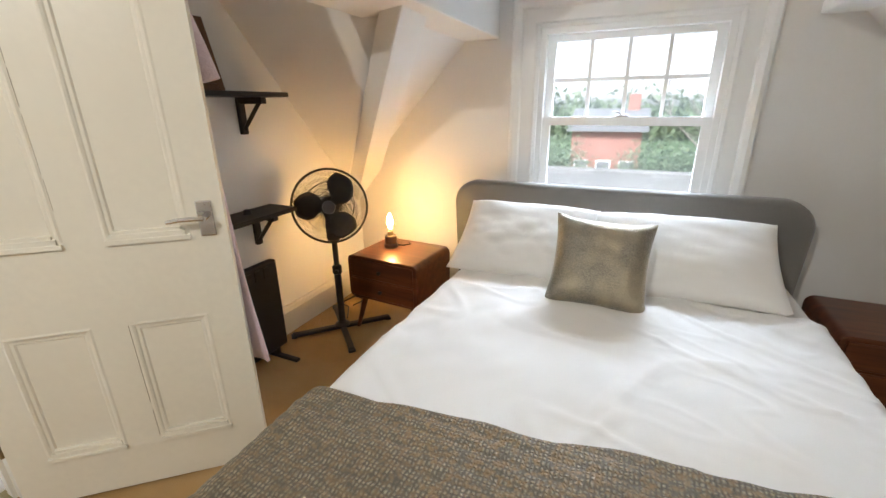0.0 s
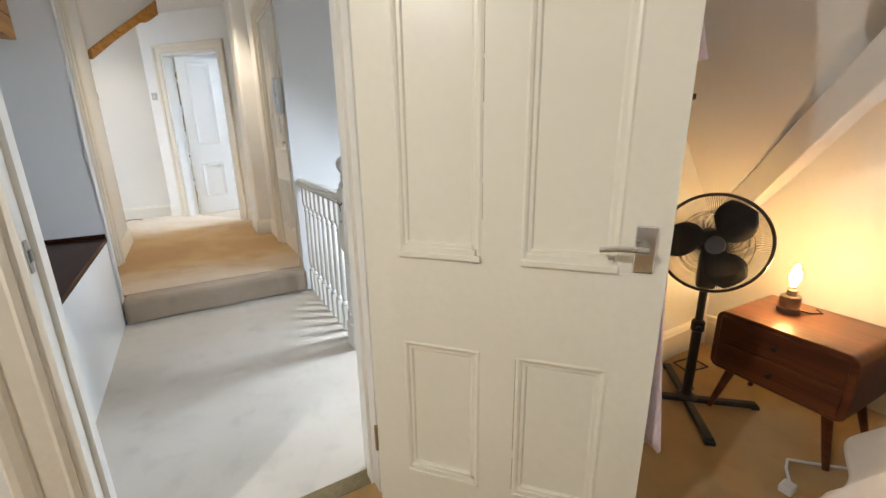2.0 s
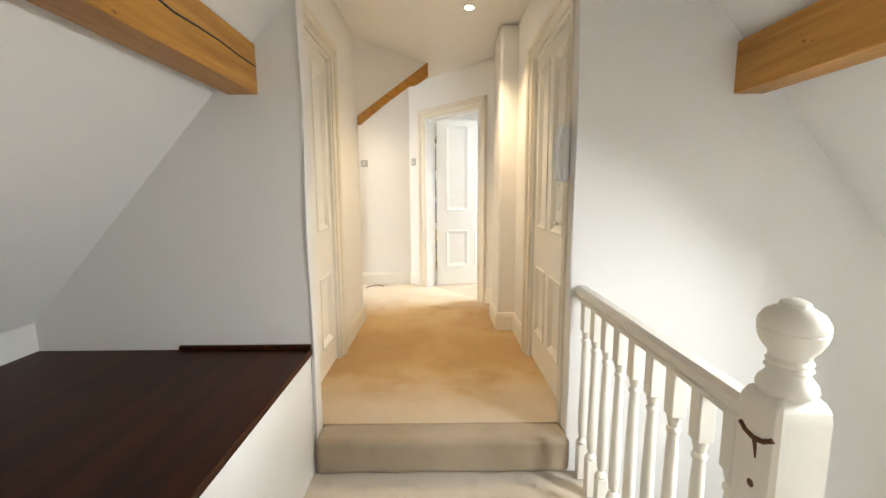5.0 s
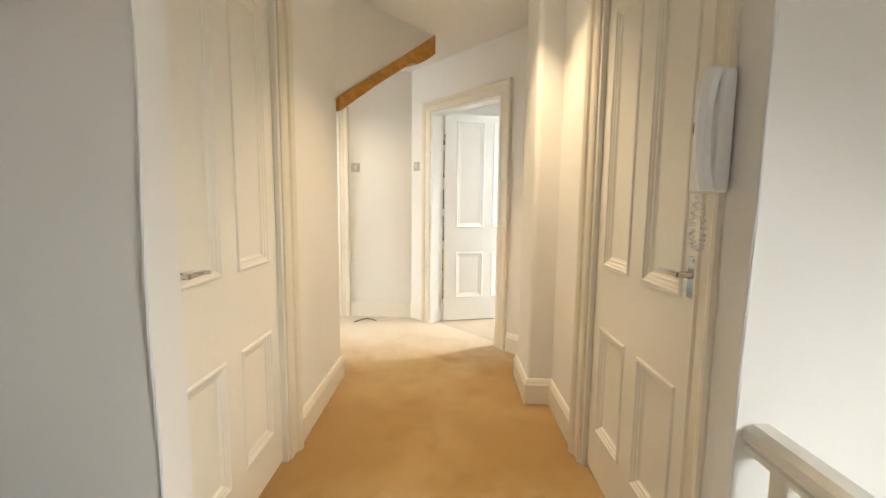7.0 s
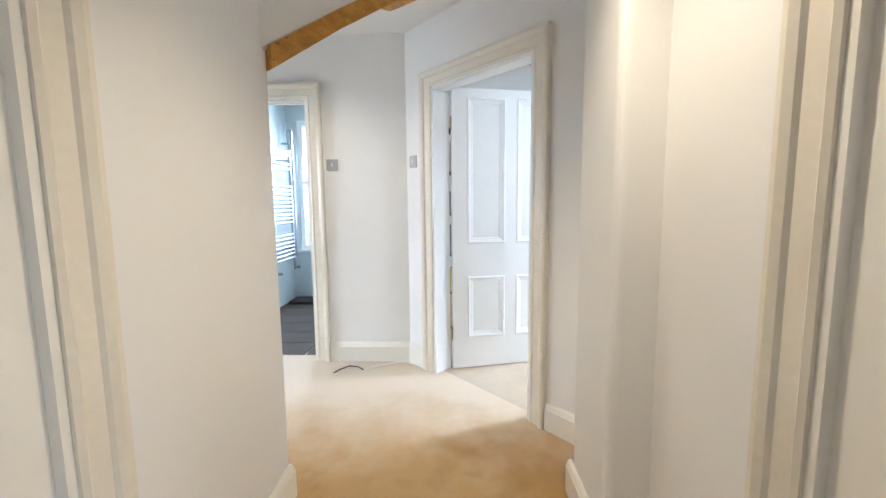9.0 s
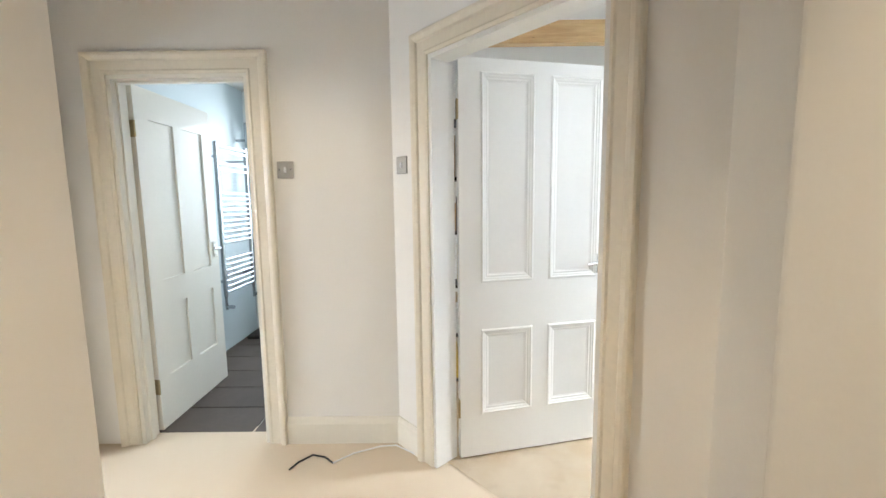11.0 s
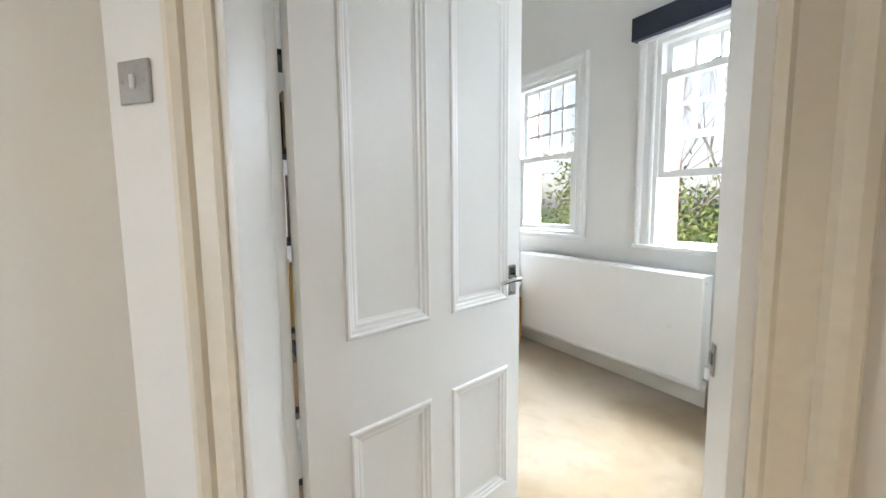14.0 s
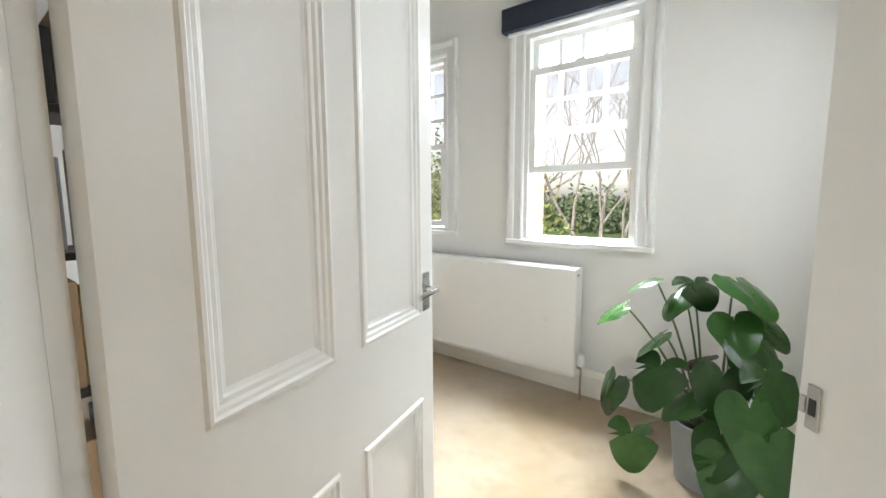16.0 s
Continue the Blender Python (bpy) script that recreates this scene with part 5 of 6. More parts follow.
def drape(y_lo, y_hi, half, top, drop, off, nx, ny, lump, seed, edge=None, cx=0.07, foot=0.36, quilt=0.0):
    """Cloth lying over the bed and hanging down its sides and foot."""
    bm = bmesh.new()
    grid = []
    span = half + drop
    for j in range(ny + 1):
        row = []
        for i in range(nx + 1):
            s = -span + 2 * span * i / nx
            f = j / ny
            hi = edge(s) if edge else y_hi
            v = y_lo + (hi - y_lo) * f
            a = abs(s)
            rr = 0.07
            if a < half - rr:
                x, z = s, 0.0
            elif a < half - rr + rr * 1.5708:
                t = (a - half + rr) / rr
                x, z = math.copysign(half - rr + rr * math.sin(t), s), -rr * (1 - math.cos(t))
            else:
                d = a - (half - rr + rr * 1.5708)
                x, z = math.copysign(half + (0.52 + 0.14 * min(1.0, max(0.0, v - 1.0))) * d, s), -rr - d * 0.92
            y = v
            if v < foot:
                d = foot - v
                t = min(1.5708, d / 0.07)
                y = foot - 0.07 * math.sin(t)
                z -= 0.07 * (1 - math.cos(t)) + max(0.0, d - 0.11)
            p = Vector((x * 2.2, v * 2.2, seed))
            w = lump * noise.noise(p) + lump * 0.6 * noise.noise(Vector((x * 6 + v * 3, v * 5, seed + 4)))
            crease = lump * 0.9 * max(0, 1 - abs(noise.noise(Vector((x * 1.3 + v * 0.8, v * 2.6 - x * 0.9, seed + 9)))) * 9)
            w += crease + lump * 0.5 * max(0, 1 - abs(noise.noise(Vector((x * 2.6 + v * 3.4, v * 1.1 - x * 0.5, seed + 31)))) * 12)
            w += lump * (0.32 + 0.25 * max(0, x)) * noise.noise(Vector((x * 13 - v * 6, v * 8 + x * 2, seed + 20)))
            w += lump * 0.9 * max(0.0, x) * max(0, 1 - abs(noise.noise(Vector((x * 4 - v * 2, v * 9 + x * 5, seed + 41)))) * 7)
            if quilt:
                w += quilt * abs(math.sin(math.pi * (v + 0.012 * noise.noise(Vector((x * 5, v * 4, seed)))) / 0.052)) ** 0.5
            if a > half:
                n = Vector((math.copysign(1, s), 0, 0))
                w += 0.022 * math.sin(v * 13 + seed) * min(1, (a - half) / 0.15)
            else:
                n = Vector((0, 0, 1))
            p3 = Vector((cx + x, y, top + z)) + n * (w + off)
            p3.z = max(p3.z, 0.02)
            row.append(bm.verts.new(p3))
        grid.append(row)
    for a, b in zip(grid, grid[1:]):
        for i in range(nx):
            bm.faces.new((a[i], a[i + 1], b[i + 1], b[i]))
    return bm


duvet = part("duvet", drape(0.10, 1.97, 0.725, 0.528, 0.30, 0.0, 190, 190, 0.011, 2.0, lambda s: 1.96 + 0.012 * math.sin(s * 9)), LINEN, None, "", True)
tagged(duvet, "creased white cotton duvet spread over the bed", "duvet")
md = duvet.modifiers.new("thick", "SOLIDIFY")
md.thickness, md.offset = 0.022, -1
throw = part("throw", drape(0.06, 1.0, 0.735, 0.528, 0.34, 0.020, 110, 150, 0.008, 7.0, lambda s: 1.0 + 0.115 * max(-0.75, min(0.8, s)) + 0.006 * math.sin(s * 14), quilt=0.005), THROW, None, "", True)
tagged(throw, "grey and gold woven quilted throw across the foot of the bed", "throw")
md = throw.modifiers.new("thick", "SOLIDIFY")
md.thickness, md.offset = 0.012, -1


def pillow(name, mat, w, h, t, m, seed, label, category, wr=0.012, n=28, group="", full=0.55, pinch=0.05):
    bm = bmesh.new()
    top, bot = [], []
    for side, store in ((1, top), (-1, bot)):
        for j in range(n + 1):
            row = []
            for i in range(n + 1):
                u, v = -1 + 2 * i / n, -1 + 2 * j / n
                px = w / 2 * u * (1 - pinch * (1 - v * v) * abs(u) ** 3)
                py = h / 2 * v * (1 - pinch * 1.1 * (1 - u * u) * abs(v) ** 3)
                hh = t / 2 * (max(0, 1 - abs(u) ** 3.2) * max(0, 1 - abs(v) ** 3.2)) ** full
                edge = min(1, 6 * (1 - max(abs(u), abs(v))))
                hh += edge * wr * (noise.noise(Vector((u * 2.2, v * 2.2, seed))) + 0.6 * noise.noise(Vector((u * 5, v * 5 + u * 2, seed + 3))))
                row.append(bm.verts.new((px, py, side * hh)) if 0 < i < n and 0 < j < n or side == 1 else top[j][i])
            store.append(row)
    for store in (top, bot):
        for a, b in zip(store, store[1:]):
            for i in range(n):
                bm.faces.new((a[i], a[i + 1], b[i + 1], b[i]))
    ob = part(name, bm, mat, None, "", True)
    ob.matrix_world = m
    return tagged(ob, label, category, group)


pillow("pillow", LINEN, 0.66, 0.45, 0.19, pose(-0.360, 2.12, 0.655, 36, 0, -1), 1.0, "plump white cotton pillow leaning on the headboard", "pillow", group="bed pillows")
pillow("pillow", LINEN, 0.74, 0.45, 0.19, pose(0.320, 2.13, 0.655, 34, 0, 3), 5.0, "plump white cotton pillow leaning on the headboard", "pillow", group="bed pillows")
pillow("cushion", VELVET, 0.388, 0.388, 0.165, pose(0.015, 1.865, 0.672, 58, 3, 4), 8.0, "square silver and gold shimmering cushion on the pillows", "cushion", 0.007, pinch=0.10)


def nightstand(label, m):
    ns = thing("nightstand", label, "nightstand", m, "bedside tables")
    bm = bmesh.new()
    vs = box(bm, -0.235, 0.235, -0.19, 0.19, 0.215, 0.475)
    es = [e for e in bm.edges if abs(e.verts[0].co.y - e.verts[1].co.y) > 0.1]
    bmesh.ops.bevel(bm, geom=es, offset=0.035, segments=6, affect="EDGES", profile=0.5)
    bmesh.ops.bevel(bm, geom=[e for e in bm.edges if e.calc_face_angle(0) > 1.2], offset=0.003, segments=1, affect="EDGES")
    part("body", bm, WALNUT, ns, "", True)
    for z0, z1 in ((0.232, 0.340), (0.350, 0.458)):
        bm = bmesh.new()
        rounded(bm, -0.212, 0.212, -0.199, -0.189, z0, z1, 0.006, 3)
        d = part("drawer", bm, WALNUT, ns)
        bm = bmesh.new()
        lathe(bm, [(0.005, 0.0), (0.005, 0.010), (0.011, 0.014), (0.010, 0.022), (0.004, 0.024)], 14, Matrix.Translation((0, -0.198, (z0 + z1) / 2)) @ Matrix.Rotation(radians(90), 4, "X"))
        part("knob", bm, DARKWOOD, d, "", True)
    for sx in (-1, 1):
        for sy in (-1, 1):
            bm = bmesh.new()
            rod(bm, (sx * 0.215, sy * 0.165, 0.0), (sx * 0.165, sy * 0.125, 0.216), 0.011, 0.020, 12)
            part("leg", bm, WALNUT, ns, "", True)
    return ns


nightstand("walnut bedside table with two drawers and splayed legs, lamp on it", pose(-1.105, 2.195, 0.0, 0, 0, -4))
nightstand("walnut bedside table with two drawers and splayed legs beside the bed", pose(1.085, 2.185, 0.0, 0, 0, 0))

lamp = thing("table_lamp", "small metal table lamp with a bare glowing filament bulb", "lamp", pose(-1.185, 2.235, 0.475))
bm = bmesh.new()
lathe(bm, [(0.040, 0.0), (0.041, 0.004), (0.041, 0.020), (0.036, 0.022), (0.034, 0.026), (0.036, 0.030), (0.036, 0.070), (0.031, 0.074)], 26)
part("base", bm, material("dark_gunmetal", (0.22, 0.20, 0.175), 0.3, 0.12, 160, 6, 0.1, 0.001, 1.0), lamp, "dark knurled metal base", True)
bm = bmesh.new()
lathe(bm, [(0.018, 0.073), (0.018, 0.095), (0.014, 0.099)], 18)
part("socket", bm, BRASS, lamp, "brass bulb holder", True)
bm = bmesh.new()
lathe(bm, [(0.012, 0.098), (0.015, 0.115), (0.021, 0.140), (0.022, 0.155), (0.017, 0.185), (0.008, 0.205), (0.002, 0.210)], 18)
o = part("bulb", bm, BULB, lamp, "clear glass bulb", True)
o.visible_shadow = False
bm = bmesh.new()
for k in range(4):
    a = k * math.pi / 2
    rod(bm, (0.004 * math.cos(a), 0.004 * math.sin(a), 0.115), (0.009 * math.cos(a), 0.009 * math.sin(a), 0.182), 0.0022, None, 6)
part("filament", bm, FILAMENT, lamp, "glowing filament")
bm = bmesh.new()
tube(bm, [(0.03, 0.02, 0.01), (0.06, 0.04, 0.004), (0.09, 0.08, 0.004), (0.06, 0.11, 0.004)], 0.003, 6)
part("flex", bm, BLACK, lamp)

plug = thing("charger_cable", "white charging cable lying on the carpet by the bed", "cable")
bm = bmesh.new()
tube(bm, [(-0.93, 1.80, 0.012), (-0.97, 1.86, 0.03), (-0.99, 1.93, 0.02), (-0.94, 2.00, 0.008), (-0.86, 2.08, 0.008)], 0.005, 7)
part("lead", bm, PLASTIC, plug)
bm = bmesh.new()
rounded(bm, -0.955, -0.915, 1.76, 1.81, 0.0, 0.03, 0.006, 2)
part("plug_body", bm, PLASTIC, plug)

# pedestal fan
FANM = pose(-1.405, 1.985, 0.0, 0, 0, 33)
fan = thing("pedestal_fan", "black pedestal fan with a wire grille and cross feet, switched off", "fan", FANM)
for k in range(4):
    a = radians(14 + 90 * k)
    c, s = math.cos(a), math.sin(a)
    bm = bmesh.new()
    rounded(bm, 0.0, 0.29, -0.017, 0.017, 0.004, 0.028, 0.006, 2, Matrix.Rotation(a, 4, "Z"))
    foot = part("foot", bm, BLACK, fan)
    bm = bmesh.new()
    rounded(bm, 0.265, 0.298, -0.020, 0.020, 0.0, 0.018, 0.004, 2, Matrix.Rotation(a, 4, "Z"))
    part("end_cap", bm, BLACK, foot)
bm = bmesh.new()
lathe(bm, [(0.045, 0.025), (0.045, 0.032), (0.024, 0.045), (0.019, 0.060), (0.016, 0.062)], 18)
part("boss", bm, BLACK, fan, "", True)
bm = bmesh.new()
rod(bm, (0, 0, 0.05), (0, 0, 0.40), 0.020, None, 14)
rod(bm, (0, 0, 0.38), (0, 0, 0.62), 0.0155, None, 14)
part("pole", bm, BLACK, fan, "", True)
bm = bmesh.new()
lathe(bm, [(0.020, 0.36), (0.027, 0.365), (0.027, 0.405), (0.018, 0.415)], 16)
rod(bm, (0.0, -0.01, 0.385), (0.0, -0.045, 0.385), 0.009, 0.012, 10)
part("collar", bm, BLACK, fan, "", True)
head = Matrix.Translation((0.0, 0.0, 0.765)) @ pose(0, 0, 0, -6, 0, 0)
bm = bmesh.new()
rounded(bm, -0.036, 0.036, -0.02, 0.045, -0.20, -0.02, 0.016, 3, head)
part("control_neck", bm, BLACK, fan, "", True)
bm = bmesh.new()
lathe(bm, [(0.022, -0.02), (0.050, -0.012), (0.058, 0.010), (0.056, 0.06), (0.044, 0.095), (0.018, 0.11)], 22, head @ pose(0, -0.01, 0, -90, 0, 0))
part("motor", bm, BLACK, fan, "", True)
bm = bmesh.new()
lathe(bm, [(0.010, 0.060), (0.034, 0.062), (0.037, 0.052), (0.030, 0.045)], 20, head @ pose(0, -0.03, 0, 90, 0, 0))
part("hub_badge", bm, material("dark_silver_badge", (0.10, 0.10, 0.11), 0.35, 0.05, 60, 4, 0.05, 0.001, 0.6), fan, "dark silver badge in the middle of the grille", True)
for k in range(3):
    bm = bmesh.new()
    rows = []
    for i in range(9):
        f = i / 8
        rr = 0.030 + 0.155 * f
        wid = 1.25 * math.sin(math.pi * (0.16 + 0.74 * f)) ** 0.8
        rows.append([])
        for j in range(7):
            g = j / 6 - 0.5
            a = radians(46 + 120 * k) + g * wid * (1.25 - 0.25 * f) + 0.28 * f
            p = Vector((rr * math.cos(a), -0.045 + 0.050 * g, rr * math.sin(a)))
            rows[-1].append(bm.verts.new(head @ p))
    for a, b in zip(rows, rows[1:]):
        for j in range(6):
            bm.faces.new((a[j], a[j + 1], b[j + 1], b[j]))
    bl = part("blade", bm, BLACK, fan, "", True)
    md = bl.modifiers.new("thick", "SOLIDIFY")
    md.thickness = 0.003


def ring_of(bm, r, y, t, seg=56):
    n = 6
    rs = []
    for i in range(seg):
        a = 2 * math.pi * i / seg
        rs.append([bm.verts.new(head @ Vector(((r + t * math.cos(q)) * math.cos(a), y + t * math.sin(q), (r + t * math.cos(q)) * math.sin(a)))) for q in [2 * math.pi * k / n for k in range(n)]])
    for i in range(seg):
        a, b = rs[i], rs[(i + 1) % seg]
        for k in range(n):
            bm.faces.new((a[k], a[(k + 1) % n], b[(k + 1) % n], b[k]))


bm = bmesh.new()
ring_of(bm, 0.199, -0.045, 0.0065)
part("rim", bm, BLACK, fan, "", True)
for name, sign in (("front_grille", -1), ("rear_grille", 1)):
    bm = bmesh.new()
    for i in range(150):
        a = 2 * math.pi * i / 150
        pts = []
        for k in range(5):
            f = k / 4
            rr = 0.036 + 0.160 * f
            y = -0.045 + sign * 0.055 * (1 - f ** 2.4)
            pts.append(head @ Vector((rr * math.cos(a), y, rr * math.sin(a))))
        tube(bm, pts, 0.0008, 4)
    ring_of(bm, 0.13, -0.045 + sign * 0.050, 0.0014)
    part(name, bm, BLACK, fan)
bm = bmesh.new()
tube(bm, [FANM.inverted() @ Vector(p) for p in ((-1.40, 2.03, 0.05), (-1.52, 2.20, 0.02), (-1.62, 2.25, 0.006), (-1.60, 2.38, 0.006), (-1.50, 2.36, 0.006), (-1.52, 2.25, 0.008))], 0.004, 6)
part("power_cord", bm, BLACK, fan)


def wall_shelf(label, y0, y1, z, deep, brackets):
    sh = thing("wall_shelf", label, "shelf", None, "black shelves")
    bm = bmesh.new()
    rounded(bm, -1.679, -1.68 + deep, y0, y1, z, z + 0.022, 0.003, 2)
    part("board", bm, DARKWOOD, sh)
    for y in brackets:
        bm = bmesh.new()
        rounded(bm, -1.679, -1.655, y - 0.018, y + 0.018, z - 0.17, z - 0.0005, 0.003, 1)
        rounded(bm, -1.655, -1.68 + deep - 0.03, y - 0.016, y + 0.016, z - 0.030, z - 0.0005, 0.003, 1)
        tube(bm, [(-1.660, y, z - 0.145), (-1.68 + deep - 0.06, y, z - 0.022)], 0.012, 4)
        part("bracket", bm, DARKWOOD, sh, "diagonal black wooden bracket")


wall_shelf("black stained wooden wall shelf holding a framed picture", 1.10, 1.85, 1.325, 0.20, (1.30, 1.72))
wall_shelf("black stained wooden wall shelf under the other one", 1.10, 1.82, 0.765, 0.19, (1.30, 1.70))
pic = thing("leaning_picture", "dark brown framed picture leaning on the upper shelf", "picture", pose(-1.575, 1.44, 1.348, 0, -14, 0))
bm = bmesh.new()
for a, b, c, d in ((-0.13, -0.10, 0, 0.30), (0.10, 0.13, 0, 0.30), (-0.10, 0.10, 0, 0.03), (-0.10, 0.10, 0.27, 0.30)):
    rounded(bm, -0.012, 0.012, a, b, c, d, 0.003, 1)
part("frame", bm, wood("brown_frame_wood", (0.10, 0.045, 0.018), (0.20, 0.10, 0.04), 2, 0.4), pic)
bm = bmesh.new()
box(bm, -0.004, 0.006, -0.10, 0.10, 0.03, 0.27)
part("picture_sheet", bm, material("dark_print", (0.13, 0.075, 0.04), 0.5, 0.35, 14, 7, 0.0), pic, "dark brown print")
bm = bmesh.new()
rod(bm, (-1.60, 1.60, 0.787), (-1.60, 1.60, 0.81), 0.022, 0.014, 14)
tagged(part("shelf_ornament", bm, BLACK, None, "", True), "small black pot on the lower shelf", "ornament")

heater = thing("panel_heater", "slim black panel heater standing on feet by the wall", "heater")
bm = bmesh.new()
rounded(bm, -1.565, -1.520, 1.10, 1.66, 0.055, 0.545, 0.010, 3)
part("panel", bm, BLACK, heater)
for k in range(9):
    bm = bmesh.new()
    box(bm, -1.5195, -1.5165, 1.13 + 0.055 * k, 1.165 + 0.055 * k, 0.47, 0.525)
    part("vent_slot", bm, DARKWOOD, heater)
for y in (1.20, 1.60):
    bm = bmesh.new()
    rounded(bm, -1.64, -1.40, y - 0.015, y + 0.015, 0.0, 0.018, 0.006, 2)
    rounded(bm, -1.555, -1.53, y - 0.012, y + 0.012, 0.015, 0.06, 0.003, 1)
    part("foot", bm, BLACK, heater)

# robe on the back of the door
dm = pose(-1.632, 0.574, 0.012, 0, 0, 41.3)
robe = thing("bath_robe", "pale pink towelling robe hung on the back of the door", "robe", dm)
bm = bmesh.new()
rows = []
for j in range(31):
    f = j / 30
    z = 1.72 - 1.34 * f
    row = []
    for i in range(25):
        g = i / 24
        half = 0.112 + 0.052 * min(1, f * 1.6)
        x = 0.580 + 0.060 * f + (g - 0.5) * 2 * half + 0.012 * math.sin(f * 7)
        a = math.sin(g * math.pi)
        y = 0.022 + 0.050 * a ** 0.6 * (0.45 + 0.55 * min(1, f * 1.4)) + 0.012 * a * math.sin(g * 22 + f * 3)
        row.append(bm.verts.new((x, y, z + 0.02 * math.sin(g * 9))))
    rows.append(row)
for a, b in zip(rows, rows[1:]):
    for i in range(24):
        bm.faces.new((a[i], a[i + 1], b[i + 1], b[i]))
o = part("robe_body", bm, ROBE, robe, "", True)
md = o.modifiers.new("thick", "SOLIDIFY")
md.thickness = 0.012
bm = bmesh.new()
tube(bm, [(0.68, 0.06, 1.68), (0.712, 0.07, 1.56), (0.745, 0.075, 1.44), (0.768, 0.075, 1.345)], 0.030, 10, 1.05)
part("sleeve", bm, ROBE, robe, "", True)
bm = bmesh.new()
tube(bm, [(0.63, 0.02, 1.74), (0.63, 0.06, 1.735), (0.63, 0.07, 1.76)], 0.006, 8)
part("coat_hook", bm, CHROME, robe)

# ---- far bedroom ----
rad = thing("radiator", "white panel radiator under the far bedroom windows", "radiator")
bm = bmesh.new()
rounded(bm, -8.94, -7.36, 2.495, 2.520, 0.325, 1.0, 0.010, 3)
part("front_panel", bm, LIMESTONE, rad)
bm = bmesh.new()
rounded(bm, -8.93, -7.37, 2.560, 2.585, 0.335, 0.99, 0.010, 3)
part("rear_panel", bm, LIMESTONE, rad)
bm = bmesh.new()
rounded(bm, -8.94, -7.36, 2.505, 2.588, 0.992, 1.006, 0.004, 2)
part("top_grille", bm, LIMESTONE, rad)
for x in (-8.94, -7.366):
    bm = bmesh.new()
    rounded(bm, x, x + 0.006, 2.500, 2.586, 0.34, 0.995, 0.002, 1)
    part("side_cover", bm, LIMESTONE, rad)
slot = bmesh.new()
rounded(slot, -0.012, 0.012, -0.002, 0.002, -0.005, 0.005, 0.001, 1)
slot_mesh = finish(slot, "slot", LIMESTONE)
for k in range(45):
    o = new("slot", slot_mesh)
    o.matrix_world = pose(-8.915 + k * 0.0345, 2.4935, 0.352)
    o.parent = rad
bm = bmesh.new()
rod(bm, (-7.335, 2.54, 0.172), (-7.335, 2.54, 0.40), 0.0075, None, 10)
rod(bm, (-7.36, 2.54, 0.385), (-7.33, 2.54, 0.385), 0.011, None, 10)
part("pipe", bm, CHROME, rad, "chrome pipe to the floor", True)
bm = bmesh.new()
lathe(bm, [(0.014, 0.395), (0.019, 0.40), (0.020, 0.44), (0.017, 0.465), (0.010, 0.47)], 16, pose(-7.335, 2.54, 0))
part("valve", bm, PLASTIC, rad, "white thermostatic valve", True)
bm = bmesh.new()
rod(bm, (-7.364, 2.512, 0.965), (-7.352, 2.512, 0.965), 0.008, None, 10)
part("bleed_plug", bm, CHROME, rad)
for x in (-8.7, -7.6):
    bm = bmesh.new()
    box(bm, x, x + 0.03, 2.585, 2.64, 0.45, 0.95)
    part("bracket", bm, STEEL, rad)

blind = thing("roller_blind", "navy fabric roller blind rolled up above the window", "blind")
bm = bmesh.new()
rounded(bm, -7.93, -6.95, 2.545, 2.638, 2.478, 2.625, 0.006, 2)
part("pelmet", bm, NAVY, blind)
bm = bmesh.new()
rod(bm, (-7.90, 2.59, 2.47), (-6.98, 2.59, 2.47), 0.012, None, 10)
part("bottom_bar", bm, PLASTIC, blind)

bed2 = thing("pine_bed", "low pine bed with a rumpled white duvet", "bed")
for y in (1.05, 2.40):
    bm = bmesh.new()
    rounded(bm, -8.98, -8.90, y, y + 0.075, H + 0.004, 0.60, 0.006, 2)
    part("leg", bm, PINE, bed2)
bm = bmesh.new()
rounded(bm, -8.97, -8.93, 1.125, 2.40, 0.42, 0.575, 0.006, 2)
part("end_rail", bm, PINE, bed2)
for y in (1.07, 2.42):
    bm = bmesh.new()
    rounded(bm, -10.9, -8.98, y, y + 0.035, 0.42, 0.56, 0.006, 2)
    part("side_rail", bm, PINE, bed2)
bm = bmesh.new()
rounded(bm, -10.9, -8.95, 1.08, 2.44, 0.50, 0.62, 0.04, 3)
part("mattress", bm, LINEN, bed2)
pillow("bed_duvet", LINEN, 1.98, 1.44, 0.34, pose(-9.90, 1.77, 0.715, 0, 0, 0), 12.0, "rumpled white duvet on the pine bed", "duvet", 0.035, 44, "", 0.24)
shadow_box = thing("under_bed_box", "dark storage boxes pushed under the pine bed", "storage box")
bm = bmesh.new()
rounded(bm, -9.9, -9.05, 1.25, 1.75, H + 0.005, 0.36, 0.01, 2)
part("body", bm, BLACK, shadow_box)
bm = bmesh.new()
rounded(bm, -9.045, -9.03, 1.35, 1.65, 0.24, 0.29, 0.004, 1)
part("label_card", bm, PLASTIC, shadow_box)

